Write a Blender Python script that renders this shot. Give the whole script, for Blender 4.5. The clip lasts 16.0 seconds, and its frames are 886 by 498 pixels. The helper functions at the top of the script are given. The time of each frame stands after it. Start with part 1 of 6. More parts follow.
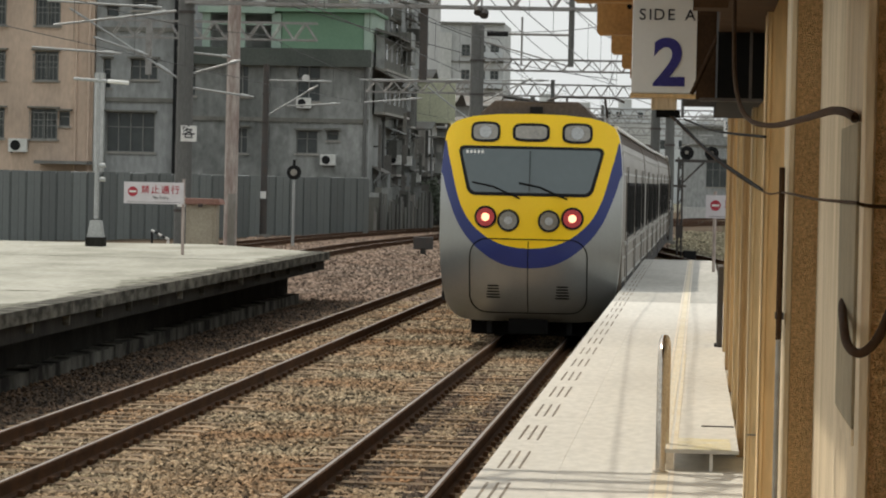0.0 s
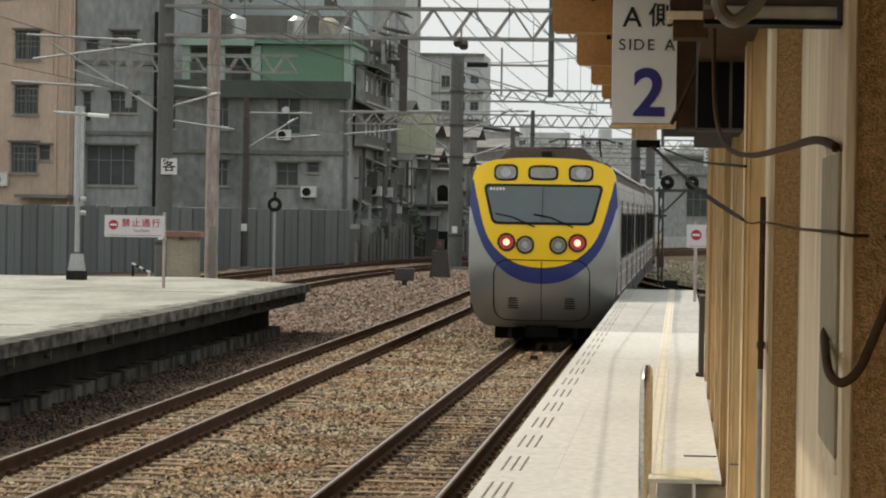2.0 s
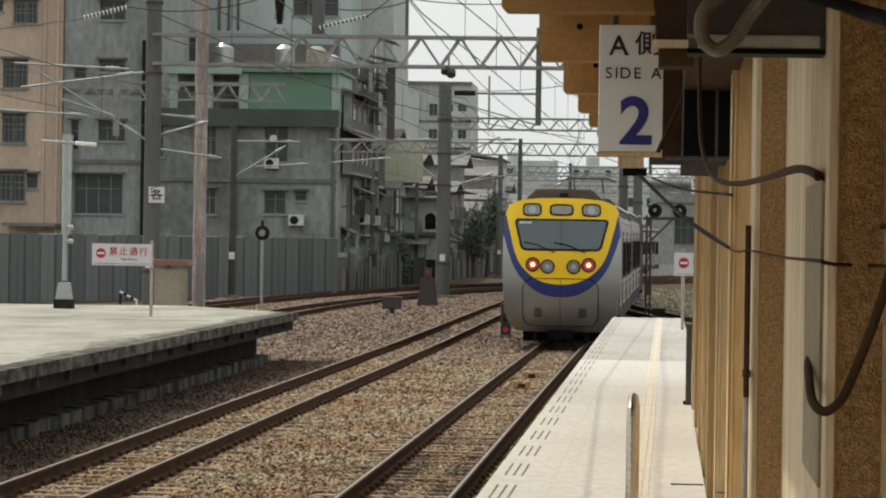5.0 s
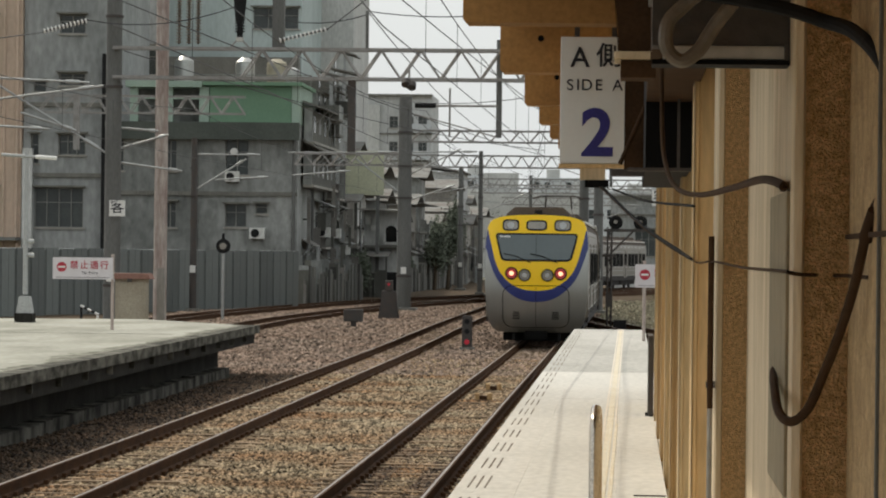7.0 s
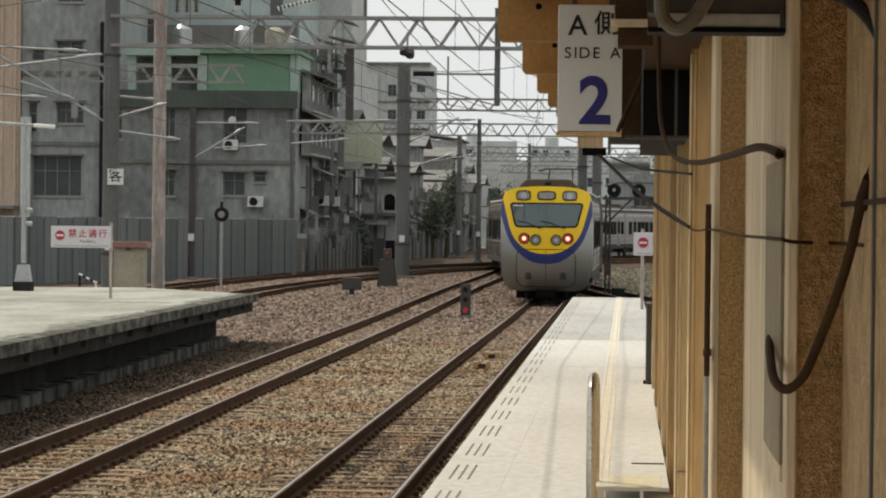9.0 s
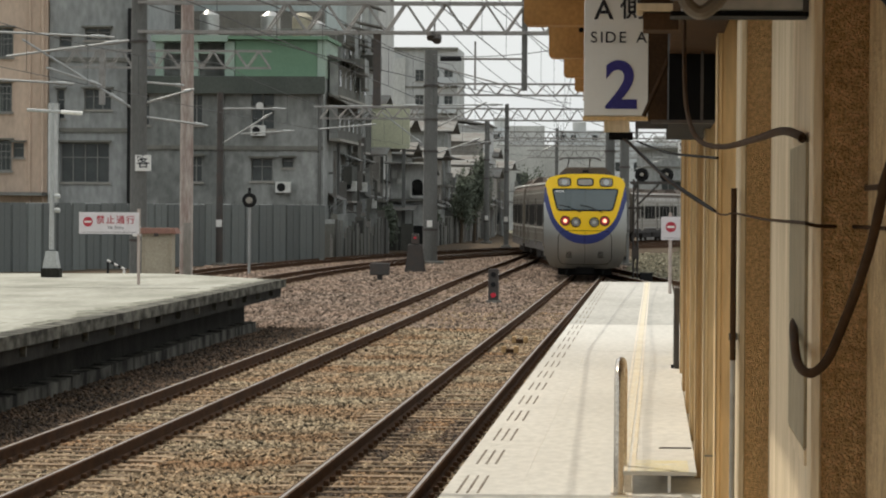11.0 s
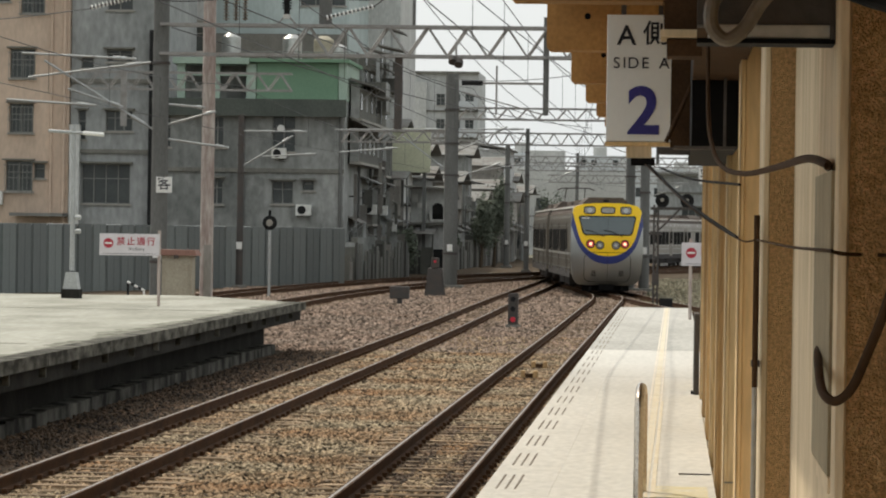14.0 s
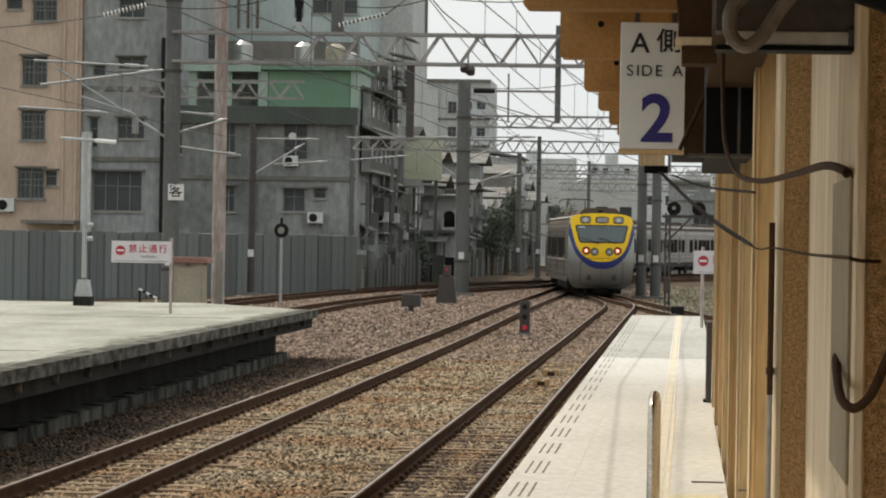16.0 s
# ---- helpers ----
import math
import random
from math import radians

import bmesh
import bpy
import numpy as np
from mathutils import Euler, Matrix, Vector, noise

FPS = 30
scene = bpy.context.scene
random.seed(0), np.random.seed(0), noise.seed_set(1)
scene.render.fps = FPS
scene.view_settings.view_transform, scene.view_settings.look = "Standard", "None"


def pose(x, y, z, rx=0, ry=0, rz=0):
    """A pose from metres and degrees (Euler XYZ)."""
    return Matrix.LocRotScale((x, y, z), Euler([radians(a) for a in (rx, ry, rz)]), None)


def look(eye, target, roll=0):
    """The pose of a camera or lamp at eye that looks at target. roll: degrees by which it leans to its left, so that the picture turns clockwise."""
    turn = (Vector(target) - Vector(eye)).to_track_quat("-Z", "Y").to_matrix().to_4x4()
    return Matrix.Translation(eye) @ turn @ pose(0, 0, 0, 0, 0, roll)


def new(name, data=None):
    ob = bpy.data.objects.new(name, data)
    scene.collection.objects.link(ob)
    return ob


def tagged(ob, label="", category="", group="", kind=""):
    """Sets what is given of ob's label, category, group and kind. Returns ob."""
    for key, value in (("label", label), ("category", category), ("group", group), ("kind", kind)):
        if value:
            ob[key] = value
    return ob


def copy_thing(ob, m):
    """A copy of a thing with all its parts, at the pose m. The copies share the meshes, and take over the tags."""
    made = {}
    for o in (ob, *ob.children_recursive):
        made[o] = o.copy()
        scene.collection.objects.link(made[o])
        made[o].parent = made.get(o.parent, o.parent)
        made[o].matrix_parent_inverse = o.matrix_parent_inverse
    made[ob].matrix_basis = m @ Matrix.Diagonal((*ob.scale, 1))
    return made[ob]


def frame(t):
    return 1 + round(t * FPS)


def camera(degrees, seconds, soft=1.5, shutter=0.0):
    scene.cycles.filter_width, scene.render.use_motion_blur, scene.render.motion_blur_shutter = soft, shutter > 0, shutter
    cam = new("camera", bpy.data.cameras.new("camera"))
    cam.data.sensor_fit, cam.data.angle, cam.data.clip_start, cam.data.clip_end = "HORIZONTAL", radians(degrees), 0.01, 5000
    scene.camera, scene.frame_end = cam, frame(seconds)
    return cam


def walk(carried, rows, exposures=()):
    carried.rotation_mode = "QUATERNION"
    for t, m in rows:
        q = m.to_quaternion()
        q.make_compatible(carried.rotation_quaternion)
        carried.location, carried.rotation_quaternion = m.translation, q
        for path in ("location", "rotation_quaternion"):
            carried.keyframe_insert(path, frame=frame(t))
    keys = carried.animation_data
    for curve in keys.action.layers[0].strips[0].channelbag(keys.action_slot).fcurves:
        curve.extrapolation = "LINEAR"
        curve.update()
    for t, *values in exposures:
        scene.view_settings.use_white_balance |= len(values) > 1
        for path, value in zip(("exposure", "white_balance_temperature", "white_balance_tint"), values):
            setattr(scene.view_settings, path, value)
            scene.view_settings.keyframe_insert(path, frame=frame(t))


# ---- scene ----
from mathutils.geometry import tessellate_polygon

cam = camera(14.892, 16.0, 2.0)
PATH = [
    (0, -0.0030, 0.0000, 2.4686, 88.8438, -1.2691, 4.3476),
    (0.5, -0.0003, 0.0000, 2.4685, 88.7240, -1.1458, 4.2607),
    (1, -0.0007, 0.0000, 2.4681, 88.8623, -0.9570, 4.3680),
    (1.5, -0.0051, 0.0000, 2.4691, 89.0947, -0.9087, 4.2940),
    (2, -0.0042, 0.0000, 2.4702, 89.3757, -0.8947, 4.0213),
    (2.5, 0.0081, 0.0000, 2.4706, 89.6148, -0.9533, 3.8901),
    (3, 0.0189, 0.0000, 2.4725, 89.6699, -0.8917, 3.9916),
    (3.5, 0.0213, 0.0000, 2.4733, 89.6210, -0.8747, 4.1621),
    (4, 0.0165, 0.0000, 2.4723, 89.7697, -0.8667, 4.1067),
    (6.5, -0.0075, 0.0000, 2.4714, 89.9460, -0.7088, 3.2718),
    (7, -0.0048, 0.0000, 2.4702, 90.0751, -0.6558, 3.1538),
    (7.5, -0.0040, 0.0000, 2.4702, 90.0087, -0.7825, 3.1534),
    (8, -0.0042, 0.0000, 2.4696, 89.8267, -0.7647, 3.3094),
    (8.5, -0.0037, 0.0000, 2.4709, 89.6356, -0.5787, 3.2713),
    (9, -0.0001, 0.0000, 2.4699, 89.5376, -0.6039, 3.1291),
    (9.5, 0.0017, 0.0000, 2.4694, 89.3785, -0.6411, 3.2191),
    (12, 0.0097, 0.0000, 2.4716, 89.2751, -0.3480, 3.8129),
    (12.5, 0.0082, 0.0000, 2.4724, 89.5125, -0.5906, 3.8378),
    (13, 0.0080, 0.0000, 2.4709, 89.7399, -0.6209, 3.9253),
    (13.5, 0.0049, 0.0000, 2.4718, 89.7731, -0.6617, 4.0217),
    (14, -0.0009, 0.0000, 2.4715, 89.6822, -0.8516, 3.9391),
    (14.5, -0.0071, 0.0000, 2.4713, 89.7011, -0.9736, 3.9095),
    (15, -0.0137, 0.0000, 2.4707, 89.7206, -1.0990, 3.8450),
    (15.5, -0.0137, 0.0000, 2.4706, 89.7503, -0.9922, 3.8454),
    (16, -0.0121, 0.0000, 2.4691, 89.8124, -0.9141, 4.1307),
]
walk(cam, [(t, pose(x, y, z, a, b, c)) for t, x, y, z, a, b, c in PATH], [(0, 0.04), (4, 0.06), (7, -0.03), (9.5, 0.05), (12, 0.1), (16, 0.1)])

# ---- light ----
SUN_TO = Vector((-0.52, 0.62, 1.0)).normalized()
world = bpy.data.worlds.new("sky")
scene.world = world
world.use_nodes = True
wn, wl = world.node_tree.nodes, world.node_tree.links
sky = wn.new("ShaderNodeTexSky")
sky.sky_type = "NISHITA"
sky.sun_disc = False
sky.sun_elevation = math.asin(SUN_TO.z)
sky.sun_rotation = math.atan2(SUN_TO.x, SUN_TO.y)
sky.air_density, sky.dust_density, sky.ozone_density = 1.0, 6.0, 1.0
haze = wn.new("ShaderNodeMixRGB")
haze.inputs[0].default_value = 0.75
haze.inputs[2].default_value = (9.6, 10.0, 10.0, 1)
wl.new(sky.outputs[0], haze.inputs[1])
wl.new(haze.outputs[0], wn["Background"].inputs[0])
wn["Background"].inputs[1].default_value = 0.1
sun_data = bpy.data.lights.new("sun", "SUN")
sun_data.energy, sun_data.angle, sun_data.color = 2.7, radians(0.55), (1.0, 0.93, 0.81)
sun = new("sun", sun_data)
sun.matrix_basis = look(SUN_TO * 50, (0, 0, 0))


# ---- materials ----
def mat(name, base, rough=0.7, other=None, scale=4.0, fine=40.0, bump=0.15, metal=0.0, streak=(1, 1, 1), island=0.0, piece=0.0, spec=0.4, amount=0.6, speck=0.2):
    """A two-scale noise material: base and other colours mixed by stains, with grain and relief."""
    m = bpy.data.materials.new(name)
    m.use_nodes = True
    n, l = m.node_tree.nodes, m.node_tree.links
    p = n["Principled BSDF"]
    p.inputs["Roughness"].default_value, p.inputs["Metallic"].default_value = rough, metal
    p.inputs["Specular IOR Level"].default_value = spec
    other = other or tuple(c * 0.7 for c in base)
    co = n.new("ShaderNodeTexCoord")
    mp = n.new("ShaderNodeMapping")
    mp.inputs["Scale"].default_value = streak
    l.new(co.outputs["Object"], mp.inputs["Vector"])
    big, small = n.new("ShaderNodeTexNoise"), n.new("ShaderNodeTexNoise")
    for t, s, d in ((big, scale, 5.0), (small, fine, 4.0)):
        t.inputs["Scale"].default_value, t.inputs["Detail"].default_value = s, d
        l.new(mp.outputs[0], t.inputs["Vector"])
    ramp = n.new("ShaderNodeValToRGB")
    ramp.color_ramp.elements[0].position, ramp.color_ramp.elements[1].position = 0.38, 0.68
    l.new(big.outputs["Fac"], ramp.inputs[0])
    fac = n.new("ShaderNodeMath")
    fac.operation = "MULTIPLY"
    fac.inputs[1].default_value = amount
    l.new(ramp.outputs[0], fac.inputs[0])
    mix = n.new("ShaderNodeMixRGB")
    mix.inputs[1].default_value, mix.inputs[2].default_value = (*base, 1), (*other, 1)
    l.new(fac.outputs[0], mix.inputs[0])
    grain = n.new("ShaderNodeMapRange")
    grain.inputs["From Min"].default_value, grain.inputs["From Max"].default_value = 0.25, 0.75
    grain.inputs["To Min"].default_value, grain.inputs["To Max"].default_value = 1 - speck, 1 + speck
    l.new(small.outputs["Fac"], grain.inputs["Value"])
    last = n.new("ShaderNodeMixRGB")
    last.blend_type = "MULTIPLY"
    last.inputs[0].default_value = 1.0
    l.new(mix.outputs[0], last.inputs[1])
    l.new(grain.outputs[0], last.inputs[2])
    out = last
    for amount_, node, sock in ((island, "ShaderNodeNewGeometry", "Random Per Island"), (piece, "ShaderNodeObjectInfo", "Random")):
        if amount_:
            src = n.new(node)
            rng = n.new("ShaderNodeMapRange")
            rng.inputs["To Min"].default_value, rng.inputs["To Max"].default_value = 1 - amount_, 1 + amount_
            l.new(src.outputs[sock], rng.inputs["Value"])
            mul = n.new("ShaderNodeMixRGB")
            mul.blend_type = "MULTIPLY"
            mul.inputs[0].default_value = 1.0
            l.new(out.outputs[0], mul.inputs[1])
            l.new(rng.outputs[0], mul.inputs[2])
            out = mul
    l.new(out.outputs[0], p.inputs["Base Color"])
    if bump:
        b = n.new("ShaderNodeBump")
        b.inputs["Strength"].default_value, b.inputs["Distance"].default_value = bump, 0.02
        l.new(small.outputs["Fac"], b.inputs["Height"])
        l.new(b.outputs[0], p.inputs["Normal"])
    return m


def glow(name, color, strength):
    m = mat(name, color, 0.3, bump=0)
    p = m.node_tree.nodes["Principled BSDF"]
    p.inputs["Emission Color"].default_value, p.inputs["Emission Strength"].default_value = (*color, 1), strength
    return m


M = {
    "earth": mat("earth", (0.135, 0.118, 0.08), 0.95, (0.07, 0.082, 0.042), 0.4, 12, 0.5),
    "ballast": mat("ballast", (0.1, 0.075, 0.052), 0.95, (0.062, 0.048, 0.032), 0.5, 25, 1.0, spec=0.05),
    "stone": mat("stone", (0.33, 0.265, 0.175), 0.95, (0.262, 0.145, 0.072), 0.45, 60, 0.3, island=0.9, amount=0.9, spec=0.15),
    "stone_olive": mat("stone_olive", (0.23, 0.205, 0.145), 0.95, (0.15, 0.148, 0.09), 0.3, 60, 0.3, island=0.6, spec=0.1),
    "stone_rust": mat("stone_rust", (0.25, 0.178, 0.132), 0.95, (0.265, 0.21, 0.165), 0.25, 60, 0.3, island=0.75, spec=0.15),
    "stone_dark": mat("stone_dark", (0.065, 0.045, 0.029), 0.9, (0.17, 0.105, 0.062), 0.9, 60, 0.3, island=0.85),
    "moss_band": mat("moss_band", (0.095, 0.105, 0.09), 0.95, (0.05, 0.058, 0.05), 0.5, 12, 0.3, streak=(1, 1, 0.6)),
    "sleeper": mat("sleeper", (0.27, 0.2, 0.13), 0.95, (0.13, 0.088, 0.058), 2, 30, 0.3, piece=0.4, spec=0.08),
    "rail_rust": mat("rail_rust", (0.085, 0.044, 0.022), 0.9, (0.035, 0.022, 0.014), 3, 40, 0.3, spec=0.1),
    "rail_top": mat("rail_top", (0.26, 0.235, 0.205), 0.4, (0.13, 0.1, 0.075), 2, 60, 0.05, metal=0.4, streak=(1, 0.3, 1)),
    "platform": mat("platform", (0.56, 0.537, 0.478), 0.85, (0.42, 0.4, 0.352), 0.6, 16, 0.2, speck=0.12, streak=(1, 0.3, 1)),
    "platform_old": mat("platform_old", (0.35, 0.342, 0.285), 0.9, (0.16, 0.158, 0.115), 0.8, 9, 0.3, amount=0.7, streak=(1, 0.35, 1)),
    "concrete_dark": mat("concrete_dark", (0.15, 0.145, 0.125), 0.95, (0.24, 0.23, 0.2), 1.6, 20, 0.4, streak=(1, 1, 0.4)),
    # Near-black base holds the shade of the platform recess in its colour.
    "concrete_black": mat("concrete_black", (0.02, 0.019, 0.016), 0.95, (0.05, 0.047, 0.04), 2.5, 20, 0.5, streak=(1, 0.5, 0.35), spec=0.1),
    "concrete_moss": mat("concrete_moss", (0.034, 0.032, 0.024), 0.95, (0.21, 0.2, 0.165), 2.6, 22, 0.4, streak=(1, 0.8, 2.0), amount=0.75, spec=0.15),
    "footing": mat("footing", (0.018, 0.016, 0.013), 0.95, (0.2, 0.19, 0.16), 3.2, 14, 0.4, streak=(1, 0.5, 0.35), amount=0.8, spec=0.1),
    "platform_worn": mat("platform_worn", (0.445, 0.43, 0.385), 0.88, (0.33, 0.315, 0.275), 0.7, 14, 0.25, streak=(1, 0.3, 1), amount=0.75),
    "moss_stain": mat("moss_stain", (0.11, 0.108, 0.075), 0.95, (0.27, 0.262, 0.21), 3, 12, 0.3, streak=(1, 0.3, 1), amount=0.9),
    "wall_far_grey": mat("wall_far_grey", (0.5, 0.505, 0.49), 0.95, (0.33, 0.335, 0.32), 0.4, 3, 0.1, streak=(1, 1, 0.4), speck=0.15),
    "concrete": mat("concrete", (0.36, 0.34, 0.3), 0.9, (0.22, 0.21, 0.18), 1.2, 25, 0.3),
    "groove": mat("groove", (0.16, 0.13, 0.1), 0.95, (0.3, 0.27, 0.22), 2, 40, 0.1),
    "yellow_line": mat("yellow_line", (0.62, 0.56, 0.43), 0.75, (0.56, 0.46, 0.3), 2.2, 30, 0.1),
    "strip_pale": mat("strip_pale", (0.66, 0.6, 0.5), 0.75, (0.52, 0.44, 0.33), 2.2, 30, 0.1),
    "yellow_patch": mat("yellow_patch", (0.58, 0.5, 0.27), 0.8, (0.56, 0.53, 0.45), 6, 30, 0.1, amount=1.0),
    "stucco": mat("stucco", (0.56, 0.39, 0.2), 0.95, (0.36, 0.24, 0.115), 14, 90, 0.8, amount=0.85, speck=0.3),
    "pebble": mat("pebble", (0.84, 0.55, 0.26), 0.95, (0.52, 0.3, 0.115), 90, 220, 1.0, amount=0.85, speck=0.3),
    "render_cream": mat("render_cream", (0.67, 0.535, 0.355), 0.9, (0.44, 0.335, 0.2), 7, 60, 0.35, streak=(1, 1, 0.1), amount=0.8),
    "ochre": mat("ochre", (0.69, 0.475, 0.235), 0.85, (0.51, 0.33, 0.14), 3, 40, 0.2, streak=(1, 1, 0.12)),
    "pier_tan": mat("pier_tan", (0.66, 0.5, 0.285), 0.9, (0.5, 0.365, 0.19), 3, 40, 0.2, streak=(1, 1, 0.12)),
    "pier_brown": mat("pier_brown", (0.5, 0.335, 0.165), 0.9, (0.36, 0.23, 0.105), 3, 40, 0.2, streak=(1, 1, 0.12)),
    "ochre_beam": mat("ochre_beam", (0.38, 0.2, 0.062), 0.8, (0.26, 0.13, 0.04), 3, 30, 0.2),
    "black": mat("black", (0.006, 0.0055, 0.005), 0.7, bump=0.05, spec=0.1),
    "dark_steel": mat("dark_steel", (0.07, 0.065, 0.06), 0.7, (0.1, 0.075, 0.06), 4, 40, 0.2, metal=0.2),
    "mast": mat("mast", (0.145, 0.145, 0.135), 0.8, (0.085, 0.083, 0.076), 2, 30, 0.2, streak=(1, 1, 0.2)),
    "mast_pink": mat("mast_pink", (0.33, 0.25, 0.22), 0.85, (0.5, 0.45, 0.4), 5, 20, 0.3, streak=(1, 1, 0.2), amount=1.0),
    "truss": mat("truss", (0.32, 0.31, 0.29), 0.65, (0.2, 0.18, 0.165), 3, 30, 0.1, metal=0.3),
    "galv": mat("galv", (0.42, 0.43, 0.42), 0.5, (0.3, 0.3, 0.29), 3, 30, 0.1, metal=0.4),
    "chrome": mat("chrome", (0.56, 0.5, 0.42), 0.22, (0.42, 0.36, 0.28), 5, 60, 0.02, metal=1.0),
    "wire": mat("wire", (0.05, 0.05, 0.05), 0.6, bump=0),
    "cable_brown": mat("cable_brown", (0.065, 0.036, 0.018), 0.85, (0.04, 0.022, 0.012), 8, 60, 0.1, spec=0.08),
    "cable_clear": mat("cable_clear", (0.2, 0.17, 0.13), 0.4, (0.12, 0.1, 0.075), 8, 60, 0.1),
    "sign_white": mat("sign_white", (0.78, 0.77, 0.73), 0.5, (0.68, 0.65, 0.57), 2, 30, 0.0, amount=0.35, speck=0.02),
    "board_white": mat("board_white", (0.66, 0.62, 0.63), 0.6, (0.54, 0.5, 0.5), 3, 30, 0.0, amount=0.6, speck=0.05),
    "sign_blue": mat("sign_blue", (0.035, 0.03, 0.2), 0.5, bump=0),
    "sign_black": mat("sign_black", (0.02, 0.02, 0.025), 0.6, bump=0),
    "sign_red": mat("sign_red", (0.42, 0.03, 0.05), 0.5, bump=0),
    "fence": mat("fence", (0.165, 0.18, 0.17), 0.75, (0.115, 0.125, 0.115), 0.5, 20, 0.15, streak=(1, 1, 0.3), piece=0.24, speck=0.1),
    "wall_pink": mat("wall_pink", (0.6, 0.46, 0.35), 0.9, (0.4, 0.31, 0.24), 0.4, 6, 0.2, streak=(1, 1, 0.4), speck=0.12, amount=0.75),
    "wall_grey": mat("wall_grey", (0.33, 0.335, 0.315), 0.95, (0.12, 0.126, 0.116), 0.3, 3.5, 0.3, streak=(1, 1, 0.6), speck=0.3, amount=0.85),
    "wall_grey_light": mat("wall_grey_light", (0.335, 0.342, 0.33), 0.95, (0.17, 0.18, 0.17), 0.35, 4, 0.3, streak=(1, 1, 0.4), speck=0.25),
    "wall_white": mat("wall_white", (0.55, 0.55, 0.52), 0.95, (0.36, 0.36, 0.34), 0.3, 8, 0.2, streak=(1, 1, 0.3)),
    "wall_far": mat("wall_far", (0.56, 0.58, 0.58), 0.95, (0.42, 0.44, 0.44), 0.2, 4, 0, speck=0.06),
    "wall_teal": mat("wall_teal", (0.46, 0.525, 0.505), 0.8, (0.33, 0.38, 0.365), 0.4, 6, 0.2, streak=(1, 1, 0.3), speck=0.12),
    "wall_green": mat("wall_green", (0.165, 0.275, 0.18), 0.75, (0.12, 0.215, 0.135), 0.6, 12, 0.1, speck=0.1),
    "frame_green": mat("frame_green", (0.33, 0.42, 0.34), 0.7, (0.25, 0.33, 0.27), 1, 20, 0.1),
    "wall_olive": mat("wall_olive", (0.58, 0.585, 0.42), 0.85, (0.44, 0.45, 0.31), 0.8, 9, 0.2),
    "sheet_roof": mat("sheet_roof", (0.22, 0.22, 0.205), 0.9, (0.13, 0.1, 0.08), 1, 20, 0.2, spec=0.15),
    "timber": mat("timber", (0.22, 0.205, 0.18), 0.9, (0.31, 0.295, 0.265), 1.5, 20, 0.3, streak=(1, 1, 0.2), piece=0.4),
    "timber_dark": mat("timber_dark", (0.095, 0.095, 0.082), 0.9, (0.15, 0.145, 0.125), 1.5, 20, 0.3, streak=(1, 1, 0.2), piece=0.4),
    "pane": mat("pane", (0.05, 0.058, 0.057), 0.25, (0.09, 0.098, 0.092), 1, 10, 0, spec=0.35),
    "win_frame": mat("win_frame", (0.24, 0.24, 0.22), 0.6, bump=0.05),
    "ac_white": mat("ac_white", (0.68, 0.68, 0.64), 0.6, (0.5, 0.48, 0.42), 2, 20, 0.05),
    "leaf": mat("leaf", (0.115, 0.13, 0.095), 0.8, (0.08, 0.095, 0.068), 1.5, 20, 0.2, island=0.4, spec=0.2),
    "grass": mat("grass", (0.13, 0.125, 0.06), 0.95, (0.08, 0.09, 0.035), 0.8, 15, 0.6, island=0.4),
    "bark": mat("bark", (0.1, 0.075, 0.05), 0.95, bump=0.5),
    "red_roof": mat("red_roof", (0.3, 0.165, 0.125), 0.8, (0.24, 0.13, 0.1), 2, 25, 0.2),
    "cabinet_beige": mat("cabinet_beige", (0.4, 0.36, 0.27), 0.7, (0.3, 0.26, 0.19), 2, 25, 0.1),
    "train_yellow": mat("train_yellow", (0.96, 0.62, 0.01), 0.3, (0.88, 0.54, 0.01), 1.2, 30, 0.0, amount=0.4, speck=0.02, spec=0.35),
    "train_blue": mat("train_blue", (0.028, 0.042, 0.17), 0.3, (0.022, 0.03, 0.13), 1.5, 30, 0.0, speck=0.03),
    "train_grey": mat("train_grey", (0.36, 0.365, 0.345), 0.3, (0.25, 0.25, 0.23), 0.9, 30, 0.0, metal=0.65, streak=(1, 1, 0.5), speck=0.03),
    "train_steel": mat("train_steel", (0.23, 0.205, 0.17), 0.42, (0.15, 0.13, 0.105), 1.0, 30, 0.03, metal=0.9, streak=(1, 0.3, 1), speck=0.06),
    "train_under": mat("train_under", (0.03, 0.027, 0.025), 0.85, (0.05, 0.04, 0.035), 2, 20, 0.3),
    "train_roof": mat("train_roof", (0.12, 0.098, 0.082), 0.85, (0.08, 0.065, 0.055), 1, 20, 0.2, spec=0.15),
    "train_pane": mat("train_pane", (0.025, 0.025, 0.024), 0.5, (0.045, 0.042, 0.038), 1, 10, 0, spec=0.0),
    "vent_pale": mat("vent_pale", (0.5, 0.49, 0.45), 0.5, (0.38, 0.36, 0.32), 3, 30, 0.05),
    "tank_steel": mat("tank_steel", (0.5, 0.5, 0.48), 0.42, (0.34, 0.33, 0.3), 2, 20, 0.1, metal=0.8),
    "bushing": mat("bushing", (0.32, 0.27, 0.21), 0.6, (0.18, 0.15, 0.115), 4, 30, 0.1),
    "board_grey": mat("board_grey", (0.34, 0.275, 0.175), 0.95, (0.22, 0.18, 0.115), 9, 60, 0.3, streak=(1, 1, 0.3)),
    "windscreen": mat("windscreen", (0.075, 0.1, 0.1), 0.06, (0.055, 0.075, 0.075), 0.6, 10, 0, spec=0.9, speck=0.03),
    "rubber": mat("rubber", (0.02, 0.02, 0.02), 0.8, bump=0.05, spec=0.15),
